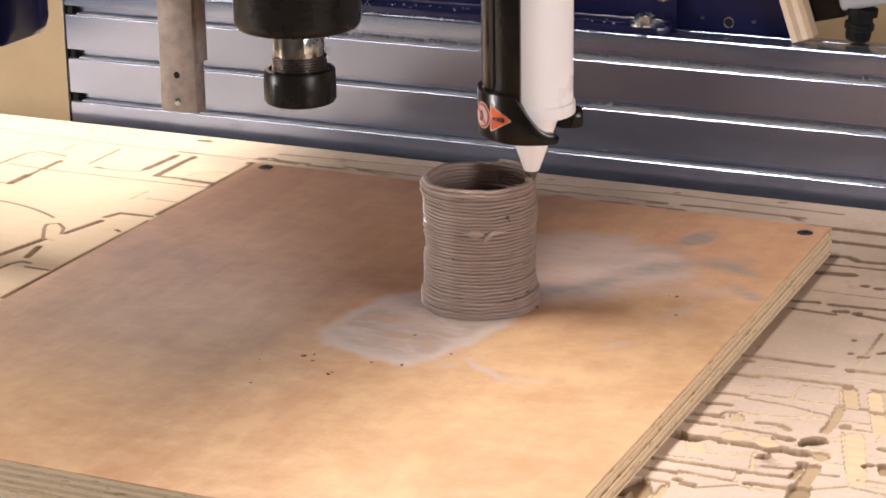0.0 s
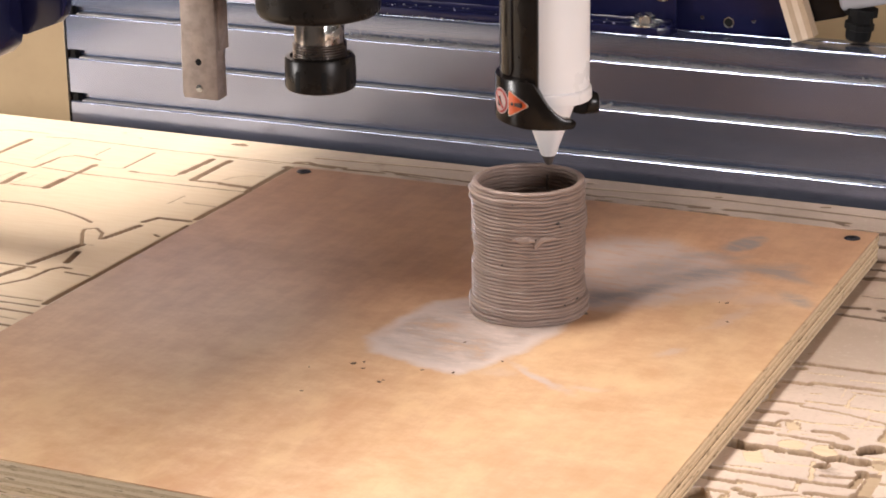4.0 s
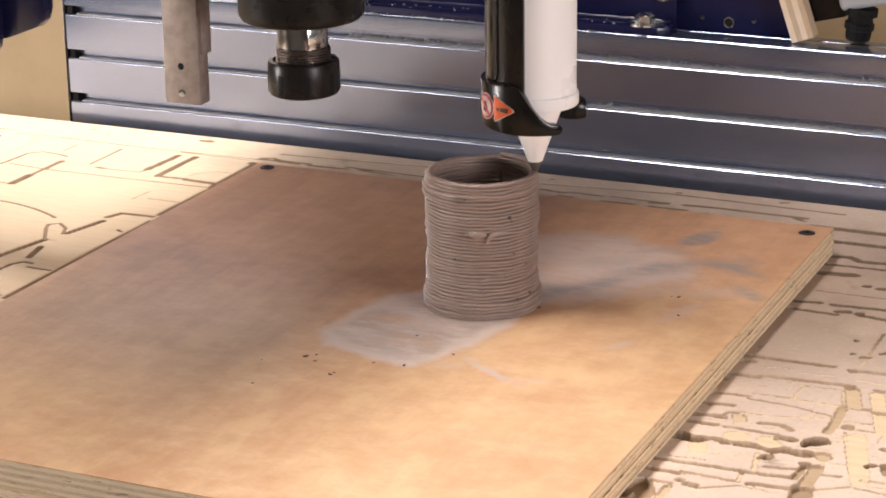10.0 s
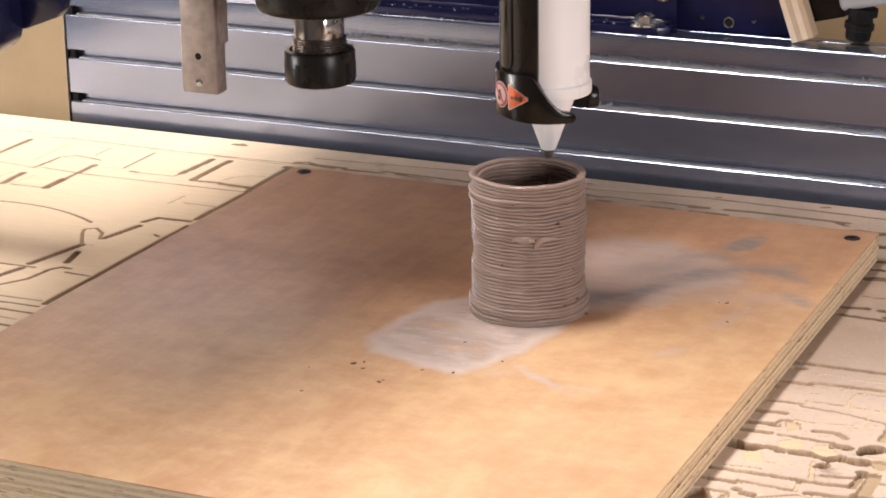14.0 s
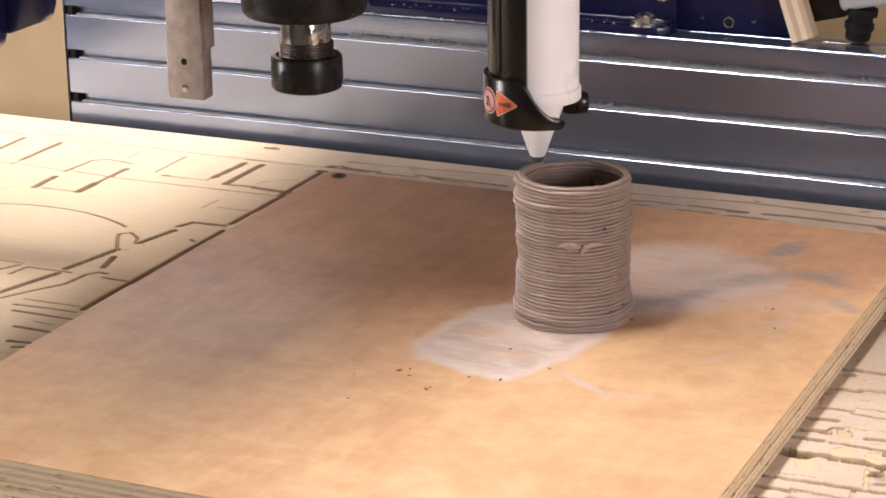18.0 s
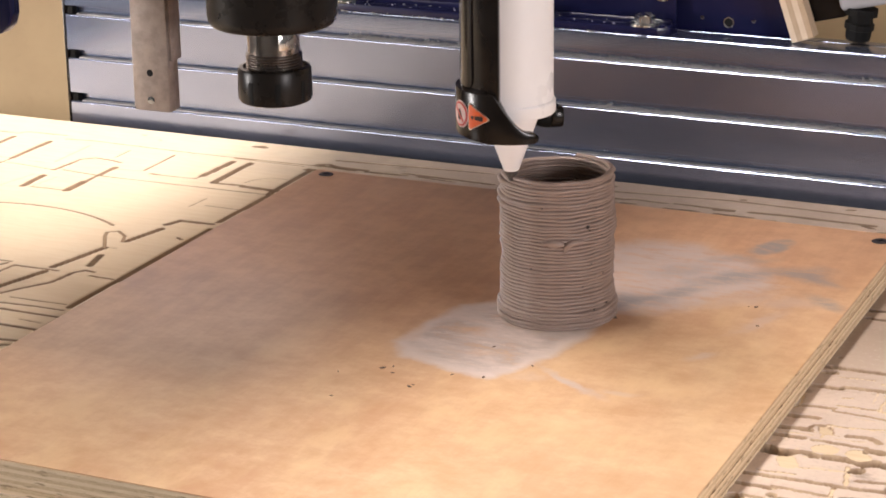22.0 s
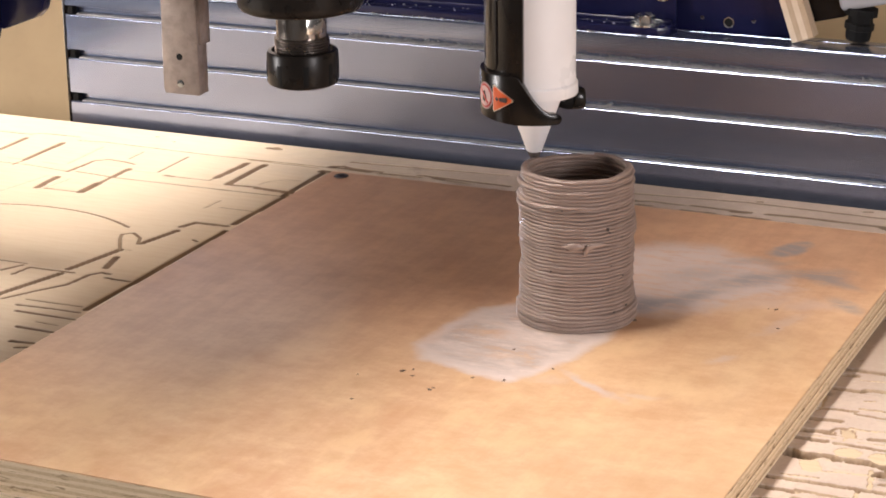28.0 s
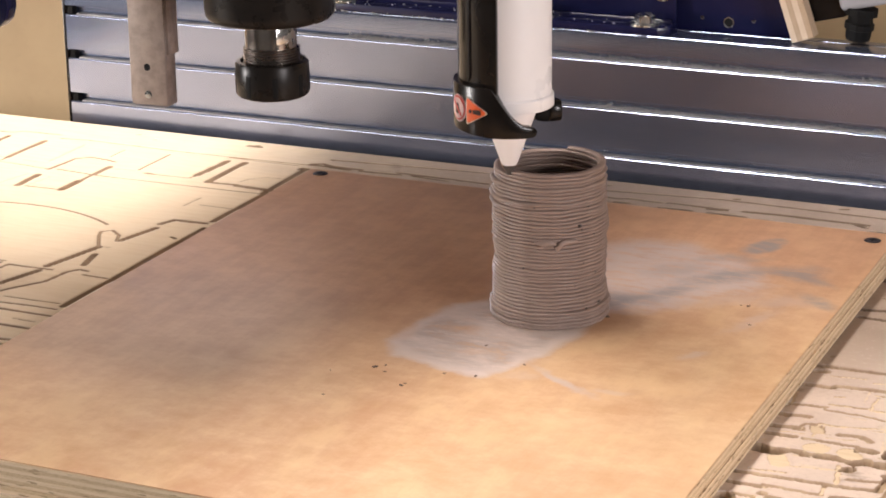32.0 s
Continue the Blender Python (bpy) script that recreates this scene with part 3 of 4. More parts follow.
def right_cuts():
    """The worn side: long slots, fine kerfs, drilled pits and shallow pockets."""
    c = run([(150, 301), (420, 300)], 8, 6.0) + run([(160, 270), (182, 271), (420, 266)], 7, 6.0)
    c += run([(175, 133), (193, 136)], 4, 5) + run([(178, 118), (209, 117)], 3.5, 3.5) + run([(202, 135), (240, 138)], 4, 5)
    c += run([(209, 123), (215, 125)], 5, 3) + run([(223, 124), (224, 124)], 6, 4) + run([(223, 122), (245, 118)], 4, 3)
    c += run([(164, 271), (208, 271)], 5, 5) + run([(173, 236), (187, 239), (197, 232), (217, 234)], 6, 5) + run([(174, 218), (220, 220)], 3.5, 4)
    c += run([(177, 198), (200, 201)], 9, 1.4) + run([(183.6, 160.1), (234.5, 160.2)], 1.6, 1) + run([(214, 181), (215, 181)], 5, 3)
    c += run([(224, 179), (226, 179)], 6, 4) + run([(173, 21), (232, 22)], 4, 5) + run([(177, 11), (183, 12)], 4, 3)
    c += run([(187, 6.3), (208.5, 8.6)], 1.5, 1) + run([(244, 20), (268, 22)], 4, 4) + run([(246, 19), (247, 20)], 6, 5)
    c += run([(215.3, 4), (236.5, 6.3)], 1.6, 0.9) + run([(251.3, 5), (272.4, 3.3)], 1.6, 0.9) + run([(176, -13), (193, -13), (195, -9), (244, -6), (251, -6)], 4, 4)
    c += run([(253, -11), (261, -37)], 9, 2) + run([(248.1, -14.6), (254.3, -36.8)], 1.6, 1.2) + run([(198.7, -26.5), (203.8, -25.4)], 2, 1)
    c += run([(220.8, -15.5), (247.5, -14.8)], 1.8, 1.2) + run([(223.7, -19.4), (222.8, -32.8), (224.6, -39.1)], 1.6, 1) + run([(176, -47), (197, -45)], 3, 3)
    c += run([(198.9, -39.5), (223.7, -38.4)], 2.5, 1.5) + run([(174, -65), (192, -63)], 4, 3) + run([(198.1, -48.8), (223.5, -50.3), (253.5, -57.4)], 2.2, 2)
    c += run([(223.9, -39.3), (252, -38.7)], 2, 1.1) + run([(259, -40), (283, -40)], 4, 3.4) + run([(255, -40), (257, -69), (256, -81)], 6, 2.4)
    c += run([(175, -84), (192, -82)], 4.5, 4) + run([(191.6, -79.6), (193.4, -74.1), (197.2, -72.5)], 2, 2) + run([(200, -76), (203, -82)], 8, 2)
    c += run([(201.3, -70.9), (215.7, -71.8)], 2.5, 1.2) + run([(216, -83), (229, -82), (235, -87)], 4, 2.6) + run([(198, -96), (230, -97)], 3, 3)
    c += run([(233, -100), (240, -101)], 7, 6) + run([(174, -96), (192, -96)], 4, 3.5) + run([(212, -71.3), (251.5, -62.9)], 2, 1)
    c += run([(174, -118), (182, -120)], 11, 7) + run([(183, -120), (189, -120)], 7, 7) + run([(188, -118), (198, -116), (206, -118)], 6, 6)
    c += run([(212, -117), (222, -117)], 7, 6) + run([(222, -118), (230, -119)], 4.5, 4) + run([(234, -120), (239, -116)], 9, 6)
    c += run([(240, -119), (246, -118)], 6, 6) + run([(248, -118), (254, -118)], 10, 6) + run([(232, -131), (234, -130)], 7, 5)
    c += run([(253, -99), (255, -97)], 13, 7) + run([(249, -104), (251, -103)], 6, 5) + run([(262, -115), (264, -119)], 9, 2.5)
    c += run([(256, -132), (257, -132)], 5, 5) + run([(207, -107), (210, -107)], 13, 0.9) + run([(191, -128), (195, -136)], 11, 0.9)
    c += run([(227, -107), (231, -113)], 13, 1.0) + run([(173, -156), (207, -155), (237, -155), (256, -153)], 3.4, 4) + run([(172, -171), (196, -171)], 3.5, 3.5)
    c += run([(195, -168), (228, -170)], 3, 2.2) + run([(237, -144), (253, -141)], 3, 2.5) + run([(256, -153), (257, -134)], 4, 3)
    c += run([(227, -127), (232, -151)], 2.6, 1.2) + run([(227.4, -166.8), (226.9, -154.4)], 2, 1.2) + run([(264, -169), (264, -134)], 8, 2.6)
    c += run([(264, -164), (266, -178)], 12, 5) + run([(244, -169), (264, -168)], 4, 3) + run([(235, -170), (241, -169)], 4, 3.4)
    c += run([(203, -183), (207, -184)], 5, 4) + run([(197, -179), (198, -180)], 4, 4) + run([(210.5, -186.1), (229.9, -174.9)], 2.4, 1.4)
    c += run([(229.9, -174.9), (246.6, -176.2)], 2, 1.2) + run([(174, -201), (179, -191), (185, -203)], 11, 4) + run([(183, -185), (194, -186)], 3, 2.4)
    c += run([(194, -190), (194, -207)], 4, 2) + run([(266.1, -79.3), (283, -134)], 1.8, 1.5) + run([(274, -82), (291, -143)], 11, 1)
    c += run([(269, -13), (286, -69)], 9, 1.3) + run([(267, -7), (275, -7)], 3, 2.4) + run([(268.4, -16.4), (284.1, -67.4)], 1.6, 1.6)
    c += run([(246.9, -96.3), (269.9, -94.1)], 1.8, 1) + run([(266, -143), (279, -142)], 3, 2) + run([(292, -141), (307, -142)], 3, 2)
    c += run([(291, -120), (292, -120)], 5, 5) + run([(294, -95), (296, -95)], 6, 5) + run([(300, -118), (304, -128)], 7, 4)
    c += run([(272.2, -164.1), (288.6, -153.3), (310.9, -156.4)], 2.5, 1.5) + run([(264, -73), (291, -72)], 3, 1.5) + run([(261.7, -62.5), (280, -60.7)], 2, 1.2)
    c += run([(265, -69), (266, -70)], 6, 3) + run([(234, 73), (234, 74)], 3, 3) + run([(238, 49), (238, 50)], 3, 3)
    c += run([(246, 45), (248, 46)], 6, 2) + run([(179.1, 39.1), (179.4, 39.2)], 1.8, 2) + run([(255, 55), (259, 59)], 3, 3)
    c += run([(248, 32), (247.8, 92.6)], 2, 0.9) + run([(181.5, -149.6), (201.3, -147.7)], 2, 1.2) + run([(199.8, -137.8), (225.8, -134.2)], 1.8, 1)
    c += run([(261.7, -125.6), (278, -125)], 1.8, 1)
    return [(*q[:4], q[4] * (1.25 if q[4] < 0.006 else 1.05), q[5]) for q in c]


def spare_cuts():
    """Fine scratches of the cutter between the deeper cuts."""
    rnd = random.Random(11)
    c = []
    for _ in range(70):
        x, y = rnd.uniform(172, 330), rnd.uniform(-215, -8)
        far = rnd.uniform(6, 34)
        c += run([(x, y), (x + far, y + rnd.uniform(-1, 2))] if rnd.random() < 0.7 else [(x, y), (x + rnd.uniform(-3, 3), y - far * 0.6)], rnd.uniform(1.2, 2.4), rnd.uniform(0.4, 1.1))
    return c


def build_table():
    table = thing("moving_table", "pale plywood spoilboard table scarred by routed grooves", "machine table")
    xs = np.concatenate([np.linspace(-0.76, -0.30, 380)[:-1], np.linspace(-0.30, 0.160, 150)[:-1], np.linspace(0.160, 0.345, 290)[:-1], np.linspace(0.345, 0.52, 12)])
    ys = np.concatenate([np.linspace(-0.342, -0.205, 16)[:-1], np.linspace(-0.205, 0.3583, 720)])
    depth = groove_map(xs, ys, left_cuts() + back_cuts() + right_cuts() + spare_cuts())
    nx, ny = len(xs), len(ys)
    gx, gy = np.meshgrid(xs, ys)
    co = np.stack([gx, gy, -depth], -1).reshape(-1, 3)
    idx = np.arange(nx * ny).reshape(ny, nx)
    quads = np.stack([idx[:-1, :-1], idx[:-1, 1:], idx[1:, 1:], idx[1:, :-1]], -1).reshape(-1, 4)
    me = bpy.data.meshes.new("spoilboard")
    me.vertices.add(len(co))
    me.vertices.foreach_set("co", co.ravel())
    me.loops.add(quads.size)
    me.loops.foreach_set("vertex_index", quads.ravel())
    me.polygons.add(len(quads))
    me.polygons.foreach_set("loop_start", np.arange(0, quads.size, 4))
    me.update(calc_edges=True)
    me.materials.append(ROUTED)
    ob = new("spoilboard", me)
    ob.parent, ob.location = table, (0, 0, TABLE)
    part("spoilboard_core", box(-0.76, 0.52, -0.3415, 0.3578, TABLE - 0.022, TABLE - 0.007), PLY_LONG, table, smooth=False)
    for y0, y1 in ((-0.342, -0.3405), (0.3568, 0.3583)):
        part("edge_band", box(-0.76, 0.52, y0, y1, TABLE - 0.0075, TABLE - 0.0003), PLY_LONG, table, smooth=False)
    part("table_plate", box(-0.76, 0.52, -0.33, 0.345, TABLE - 0.045, TABLE - 0.0222, 0.002), ALUMINIUM, table)
    for x in (-0.5, 0.3):
        part("slide_rail", box(x - 0.03, x + 0.03, -0.30, 0.33, -0.085, TABLE - 0.0452, 0.002), BLACK_STEEL, table)
    return table


TABLE_THING = build_table()


# ---- the plywood board ----
def build_board():
    board = thing("plywood_board", "orange-tan plywood board smeared with grey dried clay", "plywood board")
    x0, x1, y0, y1 = -0.2999, 0.1743, -0.3400, 0.2395
    rnd = random.Random(3)
    plies = 9
    thick = (-TABLE - 0.0012) / plies
    for i in range(plies):
        z0 = TABLE + i * thick
        e = [rnd.uniform(-0.0006, 0.0003) for _ in range(4)]
        long = i % 2 == 0
        bm = box(x0 + e[0], x1 + e[1], y0 + e[2], y1 + e[3], z0 + 0.0001, z0 + thick, 0.0)
        part("ply", bm, PLY_LONG if long else PLY_END, board, smooth=False)
    bm = box(x0, x1, y0, y1, -0.00115, 0.0, 0.0005, 2)
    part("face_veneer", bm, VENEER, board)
    for x, y in ((-0.2863, 0.2281), (0.1598, 0.2200)):
        screw = part("screw", lathe([(0.0, 0.00045), (0.0018, 0.00045), (0.0022, 0.0008), (0.0052, 0.0008), (0.0060, 0.0002)], 24), DARK_SCREW, board, "black countersunk screw")
        screw.location = (x, y, 0.0)
        # Raised black cross stands in for the dark of the driver recess.
        bm = box(-0.003, 0.003, -0.0006, 0.0006, 0.00081, 0.00100, 0)
        box(-0.0006, 0.0006, -0.003, 0.003, 0.00081, 0.00102, 0, bm=bm)
        part("recess", bm, RUBBER_AND_HOLE_BLACK, screw, smooth=False)
    return board


BOARD = build_board()


# ---- the clay pot ----
def pot_offset(level, a):
    """How far the wall stands out from the circle at a height (0 to 1) and an angle, in metres."""
    s = math.sin
    foot = 0.0011 * min(1, max(0, (0.135 - level) / 0.02))
    waist = 0.0006 * s(level * 9.0 + 0.8 + 0.6 * math.cos(a)) + 0.0004 * s(level * 21 + 1.7 * math.cos(a - 2.6))
    return foot + waist - 0.0005 * min(1, level * 4)


def coil(level, index, start, end, n, wide=0.00240, high=0.00131, capped=False):
    own = bmesh.new()
    ring = []
    rnd = random.Random(index * 17 + 5)
    shift, ph = rnd.uniform(-0.0007, 0.0007), rnd.uniform(0, 6.28)
    wide, high = wide * rnd.uniform(0.92, 1.12), high * rnd.uniform(0.92, 1.08)
    if rnd.random() < 0.14 and index < DONE:
        shift, high = shift + rnd.choice((-0.0005, 0.0004)), high * 0.95
    shift += (0.00045 if index % 2 else -0.00035) * min(1, max(0, (level - 0.45) * 5))
    full = end - start >= 360
    m = 12
    for i in range(n if full else n + 1):
        a = radians(start + (end - start) * i / n)
        c = Vector((math.cos(a), math.sin(a), 0))
        p = c * 2.2
        wob = noise.noise(p + Vector((0, 0, index * 0.9))) * 0.00050 + noise.noise(p * 5 + Vector((3, 1, index * 2.3))) * 0.00022
        wob += 0.0022 * max(0.0, noise.noise(p * 1.6 + Vector((9, 4, index * 1.7))) - 0.30)
        sag = noise.noise(p * 1.3 + Vector((7, 2, index * 0.35))) * (0.0008 if index < DONE else 0.0004) + noise.noise(p * 4 + Vector((1, 8, index * 1.1))) * 0.00010
        r0 = RING + pot_offset(level, a) + shift * (0.6 + 0.4 * math.cos(a + ph)) + wob
        if index in (DONE + 1, DONE + 2):
            # a loop of clay that slipped outwards
            off = (math.degrees(a) - 205 + 180) % 360 - 180
            r0 += (0.0009 if index == DONE + 1 else 0.0022) * math.exp(-(off / 22) ** 2)
        row = []
        for j in range(m):
            b = 2 * math.pi * j / m
            row.append(own.verts.new((c.x * (r0 + wide * math.cos(b)), c.y * (r0 + wide * math.cos(b)), sag + high * math.sin(b))))
        ring.append(row)
    k = len(ring)
    for i in range(k if full else k - 1):
        p, q = ring[i], ring[(i + 1) % k]
        for j in range(m):
            own.faces.new((p[j], q[j], q[(j + 1) % m], p[(j + 1) % m]))
    if not full:
        own.faces.new(ring[0])
        own.faces.new(ring[-1])
    return own


def build_pot():
    pot = thing("clay_pot", "grey-brown wet clay cylinder of stacked printed coils", "clay pot")
    for i in range(DONE):
        ob = part("coil", coil(i / DONE, i, 0, 360, 120), CLAY, pot)
        ob.location.z = (i + 0.5) * LAYER
        ob.data.set_sharp_from_angle(angle=radians(80))
    part("pot_floor", lathe([(0.0, 0.0005), (0.034, 0.0005), (0.034, 0.003), (0.0, 0.003)], 48), CLAY, pot)
    # torn lump and curled tail of a restarted coil, on the wall facing the camera
    a = radians(-73)
    out = RING + 0.0022
    bm = bmesh.new()
    bmesh.ops.create_uvsphere(bm, u_segments=16, v_segments=10, radius=1)
    for v in bm.verts:
        v.co = Vector((v.co.x * 0.0072, v.co.y * 0.0026, v.co.z * 0.0028 * (1.0 if v.co.x > 0 else 1 + 0.6 * v.co.x))) * (1 + 0.2 * noise.noise(v.co * 2))
    lump = part("lump", bm, CLAY, pot, "torn lump of clay")
    lump.matrix_basis = Matrix.Translation((out * math.cos(a), out * math.sin(a), 0.0585)) @ Matrix.Rotation(a + math.pi / 2, 4, "Z")
    bm = bmesh.new()
    pts = [(0.0, 0, -0.006), (0.0006, 0.0006, -0.003), (0.0022, 0.0010, -0.0008), (0.0045, 0.0008, 0.0003), (0.0085, 0.0001, 0.0003), (0.0130, -0.0020, 0.0002)]
    tube(bm, [Vector(p) for p in pts], [0.0011, 0.0017, 0.0021, 0.0021, 0.0018, 0.0009])
    tail = part("curled_tail", bm, CLAY, pot, "curled end of a clay coil")
    a2 = radians(-61)
    tail.matrix_basis = Matrix.Translation(((out - 0.0006) * math.cos(a2), (out - 0.0006) * math.sin(a2), 0.0585)) @ Matrix.Rotation(a2 + math.pi / 2, 4, "Z") @ Matrix.Scale(-1, 4, (0, 1, 0))
    spots = [(-38, 0.068, 0.0013), (-36, 0.0655, 0.0007), (-20, 0.0605, 0.0006), (-8, 0.052, 0.0007), (-30, 0.0120, 0.0007), (-12, 0.0140, 0.0010),
             (-33, 0.043, 0.0006), (-42, 0.028, 0.0006), (-96, 0.040, 0.0006), (-15, 0.034, 0.0007), (-60, 0.083, 0.0006), (-84, 0.081, 0.0006), (-26, 0.079, 0.0007)]
    for deg, z, r in spots:
        bm = bmesh.new()
        bmesh.ops.create_icosphere(bm, subdivisions=2, radius=r)
        for v in bm.verts:
            v.co *= 1 + 0.4 * noise.noise(v.co * 900 + Vector((deg, 0, 0)))
        a = radians(deg)
        rr = RING + 0.0022 + pot_offset(z / 0.0865, a)
        ob = part("dark_grain", bm, CLAY_DARK, pot, "dark grain in the clay wall")
        ob.location = (rr * math.cos(a), rr * math.sin(a), z)
    # wet seam down the inside where each coil starts
    bm = bmesh.new()
    tube(bm, [Vector((0, RING - 0.0022, 0.004 + 0.0078 * i)) for i in range(11)], [0.0007 + 0.0002 * math.sin(i * 2.1) for i in range(11)])
    part("seam", bm, SEAM_CLAY, pot, "dark wet seam inside the wall")
    return pot


def tube(bm, pts, radii, m=10):
    rings = []
    for i, p in enumerate(pts):
        d = (pts[min(i + 1, len(pts) - 1)] - pts[max(i - 1, 0)]).normalized()
        q = d.to_track_quat("Z", "X").to_matrix()
        rings.append([bm.verts.new(p + q @ Vector((radii[i] * math.cos(2 * math.pi * j / m), radii[i] * math.sin(2 * math.pi * j / m), 0))) for j in range(m)])
    for a, b in zip(rings, rings[1:]):
        for j in range(m):
            bm.faces.new((a[j], b[j], b[(j + 1) % m], a[(j + 1) % m]))
    bm.faces.new(rings[0])
    bm.faces.new(rings[-1])


POT = build_pot()
STEP = 10
FRESH = []        # (piece, seconds at which it is laid, height)


def build_fresh_coils():
    """The coils that are laid during the clip, in short pieces of clay that leave the nozzle as it passes."""
    for k in range(7):
        for j in range(360 // STEP):
            when = FIRST + k * CYCLE + (j + 0.5) * STEP / SPEED
            if when > 31.95:
                continue
            a = 90 - (j + 0.5) * STEP
            ob = part("fresh_coil", coil(1.0 + k / DONE, DONE + k, a - STEP * 0.53, a + STEP * 0.53, 5), CLAY, POT)
            ob.data.set_sharp_from_angle(angle=radians(80))
            ob.location.z = (DONE + k + 0.5) * LAYER
            FRESH.append((ob, when, a))


build_fresh_coils()


# ---- clay crumbs lying on the board ----
def crumb(x, y, size, seed, long=1.5):
    bm = bmesh.new()
    bmesh.ops.create_icosphere(bm, subdivisions=2, radius=1)
    for v in bm.verts:
        k = 1 + 0.45 * noise.noise(v.co * 1.7 + Vector((seed * 3.1, 0, 0)))
        v.co = Vector((v.co.x * size * long * k, v.co.y * size * k, max(-0.3, v.co.z) * size * 0.45 * k))
    ob = part("clay_crumb", bm, DRY_CRUMB)
    ob.matrix_basis = pose(x, y, size * 0.2, rz=seed * 47)
    return tagged(ob, "small dark dry clay crumb on the plywood board", "clay crumb", "crumbs on the board")


CRUMBS = [crumb(x / 1e3, y / 1e3, s * 0.60e-3, i + 1, 1.9) for i, (x, y, s) in enumerate((
    (-62, -135, 2.0), (-57, -130, 1.2), (-34, -156.6, 1.7), (-33, -153, 1.0), (-18, -129, 1.2), (1.5, -126, 1.6), (22, -97.5, 1.1), (-53, -140, 1.2),
    (118, 55.4, 1.4), (113, 55, 0.8), (129, 21.4, 1.2), (-71, -187, 1.1), (-13, -75.5, 1.3), (-85, -150, 0.8), (38, 2, 3.0)))]


# ---- the tool head ----
TIP = 0.0925      # end of the nozzle when the clip begins


def ring_arc(r0, r1, z_low, z_top, a0, a1, n, bm=None):
    """A shell between two radii whose lower and upper rim may vary with the angle."""
    own = bmesh.new()
    rows = []
    for i in range(n + 1):
        deg = a0 + (a1 - a0) * i / n
        a = radians(deg)
        c, s = math.cos(a), math.sin(a)
        lo, hi = z_low(deg), z_top(deg)
        rows.append([own.verts.new((c * r, s * r, z)) for r, z in ((r0, lo), (r1, lo), (r1, hi), (r0, hi))])
    for p, q in zip(rows, rows[1:]):
        for j in range(4):
            own.faces.new((p[j], q[j], q[(j + 1) % 4], p[(j + 1) % 4]))
    own.faces.new(rows[0])
    own.faces.new(rows[-1])
    bmesh.ops.recalc_face_normals(own, faces=own.faces)
    edges = [e for e in own.edges if e.is_manifold and e.calc_face_angle() > 0.9]
    bmesh.ops.bevel(own, geom=edges, offset=0.0008, segments=2, affect="EDGES", profile=0.5)
    return merge(bm, own)


